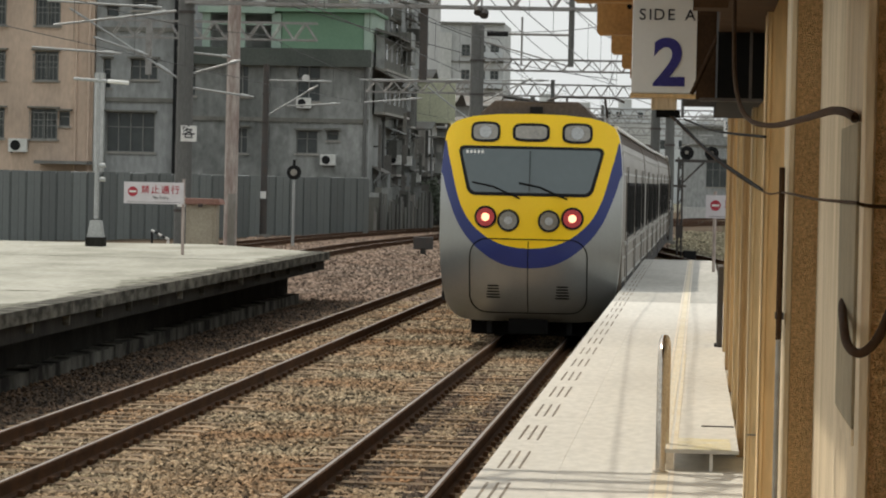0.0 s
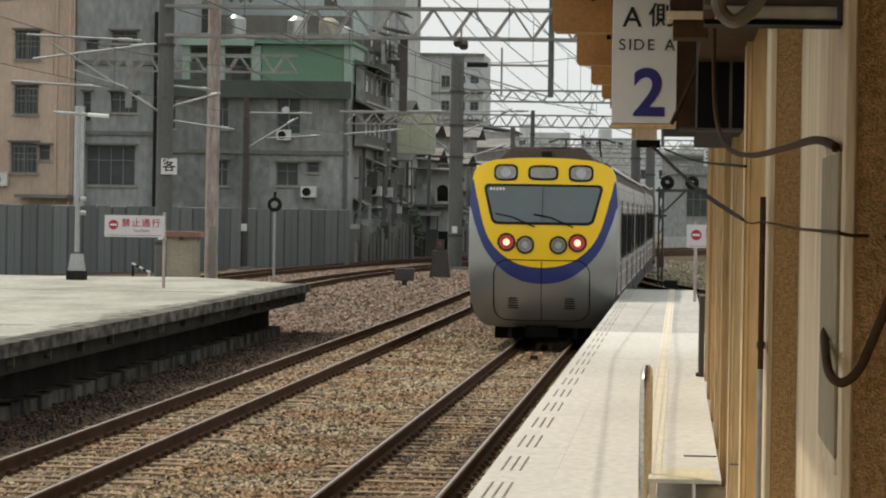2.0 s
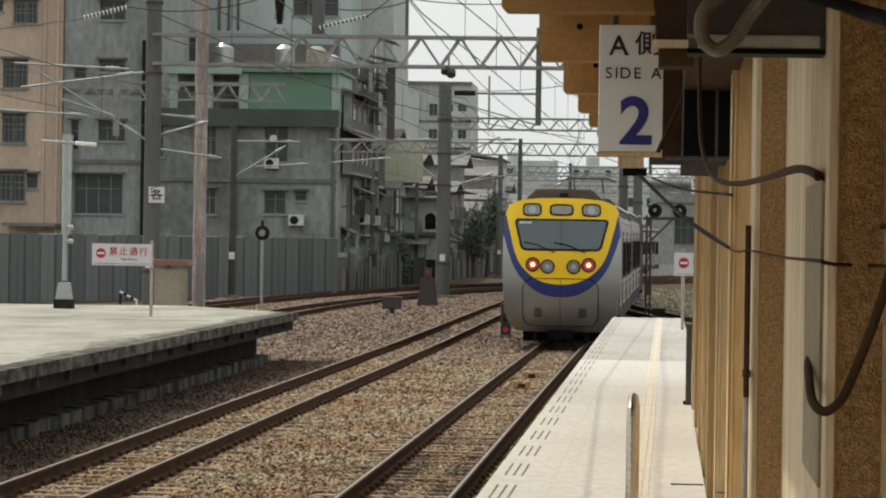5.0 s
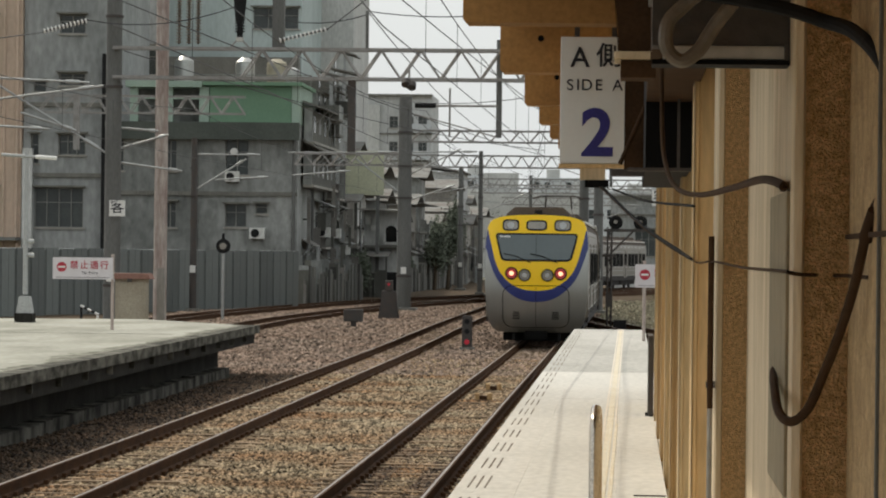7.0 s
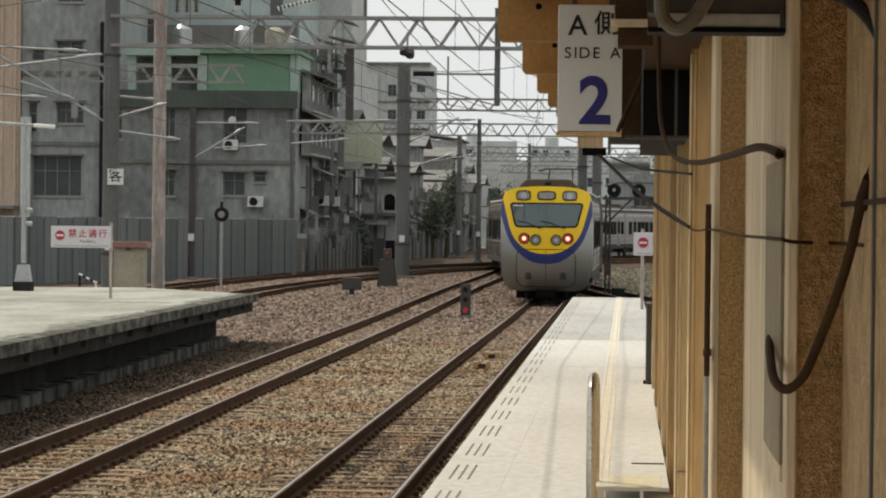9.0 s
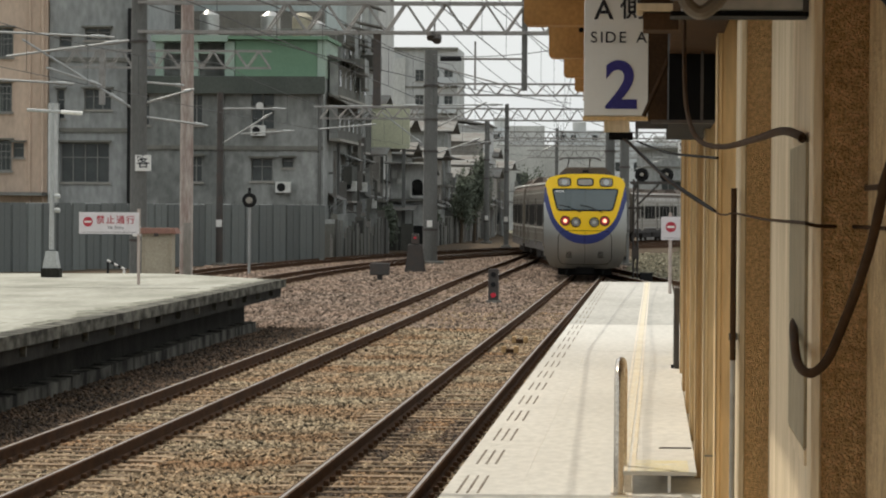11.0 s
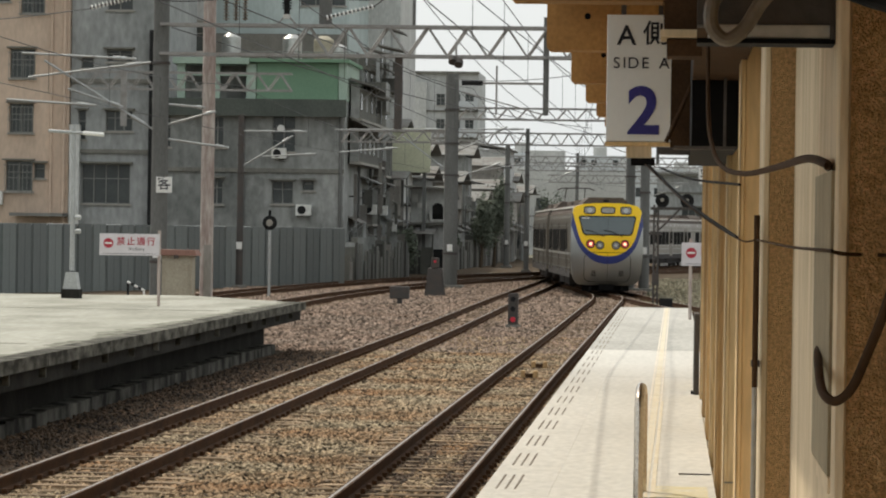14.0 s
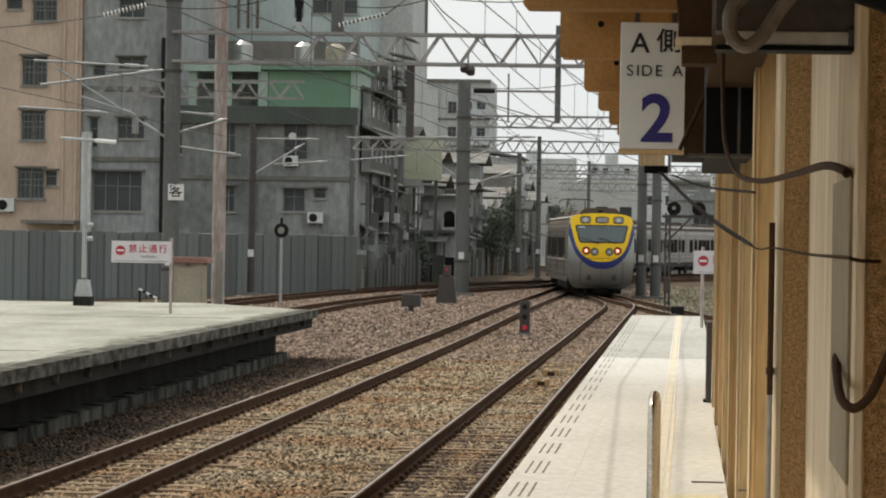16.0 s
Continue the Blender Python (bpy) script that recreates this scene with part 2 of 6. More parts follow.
    "lens_grey": mat("lens_grey", (0.3, 0.28, 0.24), 0.2, (0.2, 0.19, 0.17), 6, 40, 0.1, metal=0.4),
    "lamp_red": glow("lamp_red", (0.36, 0.04, 0.04), 0.3),
    "lamp_core": glow("lamp_core", (1.0, 0.47, 0.28), 1.75),
    "signal_red": glow("signal_red", (0.5, 0.025, 0.045), 0.12),
}


# ---- mesh tools ----
def box(bm, x0, x1, y0, y1, z0, z1):
    v = [bm.verts.new((x, y, z)) for z in (z0, z1) for x, y in ((x0, y0), (x1, y0), (x1, y1), (x0, y1))]
    for q in ((3, 2, 1, 0), (4, 5, 6, 7), (0, 1, 5, 4), (1, 2, 6, 5), (2, 3, 7, 6), (3, 0, 4, 7)):
        bm.faces.new([v[i] for i in q])
    return v


def tube(bm, pts, r, n=8, r1=None):
    """A round bar along pts; r1 is its radius at the far end."""
    pts = [Vector(p) for p in pts]
    rings, side = [], None
    for i, p in enumerate(pts):
        d = (pts[min(i + 1, len(pts) - 1)] - pts[max(i - 1, 0)]).normalized()
        side = d.orthogonal().normalized() if side is None else (side - d * side.dot(d)).normalized()
        up = d.cross(side)
        k = i / max(1, len(pts) - 1)
        rad = r if r1 is None else r + (r1 - r) * k
        rings.append([bm.verts.new(p + rad * (math.cos(a) * side + math.sin(a) * up)) for a in (2 * math.pi * j / n for j in range(n))])
    for a, b in zip(rings, rings[1:]):
        for j in range(n):
            bm.faces.new((a[j], a[(j + 1) % n], b[(j + 1) % n], b[j]))
    bm.faces.new(rings[0][::-1])
    bm.faces.new(rings[-1])


def prism(bm, pts, axis, a, b):
    """A closed outline of (u, v) pulled from a to b along axis."""
    put = {"x": lambda u, v, w: (w, u, v), "y": lambda u, v, w: (u, w, v), "z": lambda u, v, w: (u, v, w)}[axis]
    lo, hi = [bm.verts.new(put(u, v, a)) for u, v in pts], [bm.verts.new(put(u, v, b)) for u, v in pts]
    n = len(pts)
    for i in range(n):
        bm.faces.new((lo[i], lo[(i + 1) % n], hi[(i + 1) % n], hi[i]))
    for tri in tessellate_polygon([[Vector((u, v, 0)) for u, v in pts]]):
        bm.faces.new([lo[i] for i in tri])
        bm.faces.new([hi[i] for i in reversed(tri)])


def mesh_of(bm, name, material, smooth=False, bevel=0.0):
    if bevel:
        bmesh.ops.bevel(bm, geom=bm.edges[:], offset=bevel, segments=2, affect="EDGES", profile=0.6)
    bmesh.ops.recalc_face_normals(bm, faces=bm.faces[:])
    me = bpy.data.meshes.new(name)
    bm.to_mesh(me)
    bm.free()
    for one in material if isinstance(material, (list, tuple)) else [material]:
        me.materials.append(M[one])
    if smooth:
        me.shade_smooth()
        me.set_sharp_from_angle(angle=radians(35))
    return me


def part(name, bm, material, parent=None, label="", smooth=False, bevel=0.0):
    ob = new(name, mesh_of(bm, name, material, smooth, bevel))
    if parent:
        ob.parent = parent
    if label:
        tagged(ob, label)
    return ob


def boxpart(name, dims, material, parent=None, label="", bevel=0.0):
    bm = bmesh.new()
    box(bm, *dims)
    return part(name, bm, material, parent, label, bevel=bevel)


def barpart(name, pts, r, material, parent=None, label="", n=8, r1=None):
    bm = bmesh.new()
    tube(bm, pts, r, n, r1)
    return part(name, bm, material, parent, label, smooth=True)


def empty(name, x, y, z, label, category, group="", kind="", rz=0.0):
    ob = new(name)
    ob.matrix_basis = pose(x, y, z, 0, 0, rz)
    return tagged(ob, label, category, group, kind)


def piece(name, mesh, parent, m):
    ob = new(name, mesh)
    ob.parent = parent
    ob.matrix_basis = m
    return ob


def lettering(name, words, size, material, parent, m, label="", bold=0.0):
    cu = bpy.data.curves.new(name, "FONT")
    cu.body, cu.size, cu.extrude, cu.align_x, cu.align_y = words, size, 0.001, "CENTER", "CENTER"
    cu.offset = bold * size
    ob = bpy.data.objects.new(name, cu)
    me = bpy.data.meshes.new_from_object(ob)
    me.materials.clear()
    me.materials.append(M[material])
    bpy.data.objects.remove(ob)
    out = new(name, me)
    out.parent, out.matrix_basis = parent, m
    return tagged(out, label)


# ---- ground and tracks ----
EDGE_X, PLAT_Z, END_Y = -1.17, 0.88, 72.8


def smooth_line(rows):
    """A smooth plan line through (y, x) rows, sampled each metre."""
    ys, xs = np.array([r[0] for r in rows], float), np.array([r[1] for r in rows], float)
    dense = np.arange(ys[0], ys[-1] + 0.5, 1.0)
    line = np.interp(dense, ys, xs)
    for _ in range(40):
        line[1:-1] = (line[:-2] + 2 * line[1:-1] + line[2:]) / 4
    return dense, line


MAIN = smooth_line([(-42, -2.615), (2, -2.615), (60, -2.6), (92, -2.53), (112, -2.46), (122, -2.4), (129, -2.5), (137, -3.05), (144, -3.65), (152, -4.4), (160, -5.1), (170, -5.75), (182, -6.1), (200, -6.0), (225, -4.4), (255, 0.5), (300, 12), (360, 34)])
LEFT = smooth_line([(-42, -6.03), (2, -6.03), (150, -6.03), (182, -6.15), (200, -6.05), (225, -4.45), (255, 0.45), (300, 11.9), (360, 33.8)])
YARD = smooth_line([(40, -12.9), (95, -12.8), (120, -12.5), (140, -11.7), (160, -10.2), (182, -7.4), (205, -3.0), (240, 6.5), (290, 24)])
BRANCH = smooth_line([(60, 7.0), (90, 3.2), (110, 0.35), (122, -1.1), (135, -2.3), (150, -3.9), (165, -5.3)])


def at(line, y):
    return float(np.interp(y, *line))


def grade(y):
    """Height gained where the line climbs gently towards the bend."""
    k = np.clip((y - 78) / 50, 0.0, 1.0)
    return 0.1 * k * k * (3 - 2 * k)


def flat(name, x0, x1, y0, y1, z, material, label, category, nx=1, ny=1, rise=0.0, climb=0.0):
    bm = bmesh.new()
    g = [[bm.verts.new((x0 + (x1 - x0) * i / nx, y0 + (y1 - y0) * j / ny, z + rise * noise.noise((i * 0.37, j * 0.37, 1.7)) + climb * float(grade(y0 + (y1 - y0) * j / ny)))) for i in range(nx + 1)] for j in range(ny + 1)]
    for j in range(ny):
        for i in range(nx):
            bm.faces.new((g[j][i], g[j][i + 1], g[j + 1][i + 1], g[j + 1][i]))
    return tagged(part(name, bm, material, smooth=True), label, category, kind="structure")


flat("ground", -1500, 1500, -200, 2800, -0.45, "earth", "brown trackside earth reaching to the horizon", "ground")
flat("ballast_bed", -30, 14, -42, 330, -0.2, "ballast", "brown crushed-stone ballast bed under the tracks", "ballast", 60, 300, 0.05, 1.0)

RAIL = [(-0.0625, -0.155), (0.0625, -0.155), (0.0625, -0.14), (0.012, -0.12), (0.012, -0.045), (0.034, -0.035), (0.034, -0.004), (0.027, -0.001), (0.014, 0.0), (-0.014, 0.0), (-0.027, -0.001), (-0.034, -0.004), (-0.034, -0.035), (-0.012, -0.045), (-0.012, -0.12), (-0.0625, -0.14)]


def rail_mesh(line, off, y0, y1, step):
    bm = bmesh.new()
    rings = []
    for y in np.arange(y0, y1 + 0.01, step):
        d = Vector((at(line, y + 0.5) - at(line, y - 0.5), 1.0, 0)).normalized()
        side = Vector((d.y, -d.x, 0))
        c = Vector((at(line, y), y, float(grade(y))))
        rings.append([bm.verts.new(c + side * (off + u) + Vector((0, 0, v))) for u, v in RAIL])
    n = len(RAIL)
    for a, b in zip(rings, rings[1:]):
        for i in range(n):
            f = bm.faces.new((a[i], a[(i + 1) % n], b[(i + 1) % n], b[i]))
            f.material_index = 1 if i == 8 else 0
    for ring in (rings[0], rings[-1]):
        bm.faces.new(ring)
    return bm


bm = bmesh.new()
prism(bm, [(-1.05, -0.33), (1.05, -0.33), (1.05, -0.17), (0.95, -0.155), (-0.95, -0.155), (-1.05, -0.17)], "y", -0.11, 0.11)
SLEEPER = mesh_of(bm, "sleeper", "sleeper")
bm = bmesh.new()
for s in (-1, 1):
    for o in (-0.085, 0.085):
        box(bm, s * 0.5335 + o - 0.025, s * 0.5335 + o + 0.025, -0.05, 0.05, -0.155, -0.105)
CLIP = mesh_of(bm, "rail_clip", "rail_rust")


def track(label, line, y0, y1, s0, s1, step=2.0):
    t = empty("railway_track", 0, 0, 0, label, "railway track", "railway tracks", "structure")
    for s in (-1, 1):
        part("rail", rail_mesh(line, s * 0.5335, y0, y1, step), ("rail_rust", "rail_top"), t)
    rnd = random.Random(4)
    y = s0
    while y < s1:
        a = math.degrees(math.atan2(at(line, y + 0.5) - at(line, y - 0.5), 1.0))
        m = pose(at(line, y), y, float(grade(y)) + rnd.uniform(-0.012, 0.006), 0, rnd.uniform(-0.6, 0.6), -a + rnd.uniform(-1, 1))
        sl = piece("sleeper", SLEEPER, t, m)
        piece("rail_clip", CLIP, sl, Matrix.Identity(4))
        y += 0.62
    return t


track("rusty steel rails on timber sleepers beside the platform", MAIN, -40, 330, 26, 132)
track("rusty steel rails on timber sleepers between two platforms", LEFT, -40, 176, 27, 118)
track("rusty curved siding rails beside the metal hoarding", YARD, 60, 285, 80, 150)
YARD_B = (YARD[0], YARD[1] - 3.9)
track("rusty curved second siding rails before the hoarding", YARD_B, 60, 285, 90, 160)
track("rusty rails of a diverging branch behind the platform end", BRANCH, 76, 158, 100, 150)


def stones(name, area, count, size, material, label, seed, keep=lambda x, y: x == x):
    """Loose broken stones strewn over area as one mesh."""
    r = np.random.RandomState(seed)
    x0, x1, y0, y1 = area
    x = r.uniform(x0, x1, count)
    y = y0 + (y1 - y0) * r.uniform(0, 1, count) ** 1.35
    ok = keep(x, y)
    x, y = x[ok], y[ok]
    n = len(x)
    octa = np.array([(1, 0, 0), (-1, 0, 0), (0, 1, 0), (0, -1, 0), (0, 0, 1), (0, 0, -1)], float)
    s = r.uniform(size * 0.55, size * 1.25, (n, 1, 1)) * r.uniform(0.6, 1.2, (n, 6, 1))
    v = octa[None] * s * np.array([1, 1, 0.75])
    a = r.uniform(0, 6.28, n)
    b = r.uniform(-0.6, 0.6, n)
    c_, s_ = np.cos(a)[:, None], np.sin(a)[:, None]
    cb, sb = np.cos(b)[:, None], np.sin(b)[:, None]
    vx, vy, vz = v[..., 0], v[..., 1], v[..., 2]
    vx, vz = cb * vx - sb * vz, sb * vx + cb * vz
    v = np.stack([c_ * vx - s_ * vy + x[:, None], s_ * vx + c_ * vy + y[:, None], vz + r.uniform(-0.2, -0.165, (n, 1)) + grade(y)[:, None]], -1)
    tri = np.array([(0, 2, 4), (2, 1, 4), (1, 3, 4), (3, 0, 4), (2, 0, 5), (1, 2, 5), (3, 1, 5), (0, 3, 5)])
    faces = (tri[None] + 6 * np.arange(n)[:, None, None]).reshape(-1, 3)
    me = bpy.data.meshes.new(name)
    me.from_pydata(v.reshape(-1, 3), [], faces)
    me.materials.append(M[material])
    return tagged(new(name, me), label, "ballast", kind="stuff")


def off_rails(x, y):
    ok = x == x
    for line in (MAIN, LEFT):
        c = np.interp(y, *line)
        ok &= np.abs(np.abs(x - c) - 0.5335) > 0.085
        on = np.abs(((y - 26 - (0 if line is MAIN else 1)) % 0.62) - 0.31) > 0.2
        ok &= ~((np.abs(x - c) < 1.05) & (np.abs(x - c) > 0.3) & on & (np.sin(x * 9 + y * 1.7) > -0.75))
    return ok


def off_far_rails(x, y):
    ok = x == x
    for line in (MAIN, LEFT, YARD, YARD_B):
        ok &= np.abs(np.abs(x - np.interp(y, *line)) - 0.5335) > 0.1
    return ok


def oily(x, y):
    """Dark dripped bands inside the rails of the near track."""
    u = np.abs(x + 2.615)
    return (u > 0.17) & (u < 0.5) & (y < 47) & (np.sin(y * 1.3) + np.sin(y * 0.47 + 2) + np.sin(x * 7 + y * 3.1) * 0.6 > -0.5)


def clean(x, y):
    return off_rails(x, y) & ~oily(x, y)


stones("ballast_stones", (-6.95, -1.25, 27, 50), 62000, 0.036, "stone", "loose brown and grey crushed track ballast stones", 1, clean)
stones("ballast_stones", (-7.0, -1.25, 49, 84), 46000, 0.045, "stone", "loose brown and grey crushed track ballast stones", 2, off_rails)
stones("ballast_stones", (-18.5, -1.25, 73, 175), 66000, 0.07, "stone_rust", "rust-brown crushed track ballast stones further out", 3, off_far_rails)
stones("ballast_stones", (-1.25, 7.5, 76, 190), 15000, 0.08, "stone_olive", "weathered ballast stones beside the branch", 4)

# ---- platform by the station building ----
plat = empty("platform", 0, 0, 0, "pale sunlit concrete station platform", "platform", kind="structure")
rnd = random.Random(2)
bm = bmesh.new()
box(bm, EDGE_X + 0.06, 0.34, -40, END_Y, -0.3, PLAT_Z - 0.1)
part("base_wall", bm, "concrete_dark", plat)
ys = list(np.arange(3.3, END_Y, 2.14)) + [END_Y]
for a, b in zip(ys, ys[1:]):
    boxpart("coping_slab", (EDGE_X, EDGE_X + 0.42, a + 0.002, b - 0.002, PLAT_Z - 0.1, PLAT_Z), "platform" if a < 46 else "platform_worn", plat)
    if b - a > 2:
        for i, x in enumerate((-1.088, -1.03, -0.972)):
            boxpart("groove", (x - 0.0065, x + 0.0065, a + 0.5, a + 1.7, PLAT_Z, PLAT_Z + 0.003), "groove", plat)
boxpart("paving_slab", (EDGE_X, 0.34, -40, 3.29, PLAT_Z - 0.1, PLAT_Z), "platform", plat)
for a, b in zip(ys[::4], ys[4::4] + [END_Y]):
    boxpart("paving_slab", (EDGE_X + 0.4215, 0.34, a + 0.006, b - 0.006, PLAT_Z - 0.1, PLAT_Z + 0.001 * rnd.random()), "platform" if a < 46 else "platform_worn", plat)
for a, b in zip(ys[::2], ys[2::2] + [END_Y]):
    if b > a:
        for xa, xb, m_ in ((-0.235, -0.213, "strip_pale"), (-0.205, -0.142, "yellow_line"), (-0.134, -0.112, "strip_pale")):
            boxpart("tactile_strip", (xa, xb, a + 0.01, b - 0.01, PLAT_Z + 0.001, PLAT_Z + 0.004), m_, plat)

# Low sloping board and the hoop rail beside it.
shelf = empty("step_board", 0, 0, 0, "pale sloping board ramp with worn yellow front on the platform", "ramp")
def ramp(name, x0, x1, y0, y1, lift, thick, material, label=""):
    """A sheet on the board's slope, from its raised front down to the platform."""
    def z(y):
        return PLAT_Z + 0.12 - 0.115 * (y - 18.9) / 13.1 + lift
    bm = bmesh.new()
    prism(bm, [(y0, z(y0) - thick), (y1, z(y1) - thick), (y1, z(y1)), (y0, z(y0))], "x", x0, x1)
    return part(name, bm, material, shelf, label)


ramp("board", -0.165, 0.243, 18.9, 32.0, 0.0, 0.02, "platform")
ramp("front_edge", -0.10, 0.2, 18.92, 19.85, 0.003, 0.002, "yellow_patch", "worn yellow paint near the front edge")
ramp("edge_strip", -0.162, -0.142, 18.9, 32.0, 0.004, 0.003, "yellow_line", "worn yellow edge strip")
ramp("edge_strip", -0.126, -0.1, 18.9, 32.0, 0.004, 0.003, "yellow_line", "worn yellow edge strip")
boxpart("leg", (-0.16, -0.118, 18.92, 19.0, PLAT_Z, PLAT_Z + 0.099), "strip_pale", shelf, "pale corner block")
boxpart("leg", (0.082, 0.1, 18.93, 18.95, PLAT_Z, PLAT_Z + 0.099), "sign_white", shelf)
boxpart("leg", (0.06, 0.085, 24.0, 24.03, PLAT_Z, PLAT_Z + 0.054), "sign_white", shelf)
hoop = empty("hoop_rail", -0.19, 18.75, PLAT_Z, "polished stainless steel hoop rail standing on the platform", "handrail")
pts = [(0, 0, 0), (0, 0, 0.625)] + [(0.007 - 0.007 * math.cos(a), 0.3 - 0.3 * math.cos(a), 0.625 + 0.1 * math.sin(a)) for a in np.linspace(0.3, 2.84, 9)] + [(0.014, 0.6, 0.625), (0.014, 0.6, 0)]
barpart("tube", pts, 0.0275, "chrome", hoop, n=14)
for y in (0, 0.6):
    barpart("flange", [(0.023 * y, y, 0), (0.023 * y, y, 0.012)], 0.042, "chrome", hoop, n=14)

# ---- old island platform ----
far = empty("platform", 0, 0, 0, "old weathered concrete island platform with overhanging dirty edge", "platform", kind="structure")


def far_edge(y):
    return -7.72 - 0.0072 * (y - 41)


bm = bmesh.new()
prism(bm, [(far_edge(-40) - 0.3, -40), (far_edge(72.6) - 0.3, 72.45), (-11.2, 77.6), (-14.3, 76.5), (-23, 76.5), (-23, -40)], "z", PLAT_Z - 0.12, PLAT_Z)
part("deck", bm, "platform_old", far)
y = -40.2
while y < 72:
    b = min(y + 2.4, 72.6)
    bm = bmesh.new()
    prism(bm, [(far_edge(y) + 0.015, y + 0.01), (far_edge(b) + 0.015, b - 0.01), (far_edge(b) - 0.298, b - 0.01), (far_edge(y) - 0.298, y + 0.01)], "z", PLAT_Z - 0.16, PLAT_Z + 0.004)
    part("edge_slab", bm, "concrete_moss", far)
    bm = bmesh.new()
    # Edge beam and wall below carry the overhang's shade in their colour.
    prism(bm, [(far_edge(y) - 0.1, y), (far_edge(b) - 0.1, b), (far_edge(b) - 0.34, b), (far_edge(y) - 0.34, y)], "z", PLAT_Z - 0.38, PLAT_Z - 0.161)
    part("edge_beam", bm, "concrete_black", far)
    bm = bmesh.new()
    box(bm, far_edge(y) - 0.3, far_edge(y) - 0.02, y, y + 0.05, PLAT_Z - 0.3, PLAT_Z - 0.161)
    part("bracket", bm, "concrete_moss", far)
    y += 2.4
# Recess shade below the overhang is painted as this wall's colour.
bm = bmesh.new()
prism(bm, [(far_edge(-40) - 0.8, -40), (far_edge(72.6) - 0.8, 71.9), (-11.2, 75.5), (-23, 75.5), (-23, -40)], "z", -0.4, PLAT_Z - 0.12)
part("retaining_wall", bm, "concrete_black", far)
y = 20.0
while y < 71:
    w = rnd.uniform(0.5, 1.6)
    bm = bmesh.new()
    h = rnd.uniform(-0.01, 0.02)
    n = 9
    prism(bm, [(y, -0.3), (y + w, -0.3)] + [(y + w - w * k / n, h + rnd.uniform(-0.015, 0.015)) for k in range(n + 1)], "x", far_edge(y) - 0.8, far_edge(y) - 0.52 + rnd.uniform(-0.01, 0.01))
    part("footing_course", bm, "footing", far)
    y += w + 0.004
# Platform shade along the foot is put into the stone colour.
stones("ballast_stones", (-8.3, -6.72, 24, 74), 19000, 0.036, "stone_dark", "dark ballast stones beside the island platform, its shade in their colour", 9)

# Dark moss grown inward from the platform edge, with a ragged border.
bm = bmesh.new()
prev = None
for k in range(330):
    y = 10 + k * 0.19
    w = 0.34 + max(0.0, 0.16 + 0.42 * noise.noise((y * 0.25, 3.0, 0)) + 0.3 * noise.noise((y * 1.3, 7.0, 0)))
    pair = [bm.verts.new((far_edge(y) - 0.3, y, PLAT_Z + 0.005)), bm.verts.new((far_edge(y) - w, y, PLAT_Z + 0.005))]
    if prev:
        bm.faces.new((prev[0], pair[0], pair[1], prev[1]))
    prev = pair
part("moss_patch", bm, "moss_stain", far)
for yj, xa, xb in ((51.5, -23, -11.5), (63.6, -14.0, -8.6), (44.5, -12.5, -8.6)):
    bm = bmesh.new()
    n = 24
    up = [(xa + (xb - xa) * k / n, yj + 0.22 + 0.2 * noise.noise((k * 0.6, yj, 0))) for k in range(n + 1)]
    dn = [(xa + (xb - xa) * k / n, yj - 0.2 * abs(noise.noise((k * 0.5, yj, 4)))) for k in range(n + 1)]
    for k in range(n):
        bm.faces.new([bm.verts.new((*p, PLAT_Z + 0.004)) for p in (dn[k], dn[k + 1], up[k + 1], up[k])])
    part("joint_stain", bm, "moss_stain", far)
stones("ballast_stones", (-3.12, -2.11, 26, 47), 13000, 0.036, "stone_dark", "dark oily ballast stones between the rails", 21, lambda x, y: off_rails(x, y) & oily(x, y))
stones("ballast_stones", (-1.98, -1.3, 26, 60), 4200, 0.034, "stone_dark", "dark ballast stones below the platform wall", 22)

# ---- station building: wall, piers, canopy ----
wall_e = empty("wall_station", 0, 0, 0, "station wall of ochre pebble-dash piers and cream render", "wall", kind="structure")
boxpart("wall_panel", (0.345, 0.6, -40, 5.6, PLAT_Z - 0.3, 4.1), "stucco", wall_e)
boxpart("wall_panel", (0.345, 0.6, 5.6, 36.5, PLAT_Z - 0.3, 4.1), "render_cream", wall_e)
boxpart("back_wall", (0.602, 5.0, -40, 36.5, PLAT_Z - 0.3, 4.1), "ochre", wall_e)
PIERS = [5.45, 10.1, 13.4, 16.7, 20.0, 23.2, 26.3, 29.5, 32.7]
PIER_SKINS = ["pebble", "pebble", "ochre", "pier_tan", "pier_brown", "pier_tan", "ochre", "pier_brown", "pier_tan"]
for i, y in enumerate(PIERS):
    bm = bmesh.new()
    o = 0.008 if i < 2 else 0.0
    box(bm, 0.2665 + o, 0.347, y, y + 0.42, PLAT_Z, 4.08)
    part("pier_core", bm, PIER_SKINS[i], wall_e, "ochre pebble-dash pier")
    bm = bmesh.new()
    back_y = y + (0.72 if i == 0 else 0.45)
    prism(bm, [(0.245 + o, y + 0.012), (0.249 + o, y - 0.004), (0.262 + o, y - 0.007), (0.266 + o, y - 0.002), (0.266 + o, back_y), (0.245 + o, back_y)], "z", PLAT_Z, 4.08)
    part("pier_face", bm, "render_cream" if i < 2 else PIER_SKINS[i], wall_e, "smooth cream render face")
    if i > 1:
        boxpart("pier_edge", (0.2432, 0.2462, y - 0.009, y + 0.02, PLAT_Z, 4.08), "render_cream", wall_e, "pale corner strip")
# Flat strip paints the recessed slot; its dimness is in the colour.
boxpart("slot_strip", (0.2475, 0.2526, 5.5, 6.14, 2.083, 2.577), "board_grey", wall_e, "grey strip standing in for a slot on the pier flank")
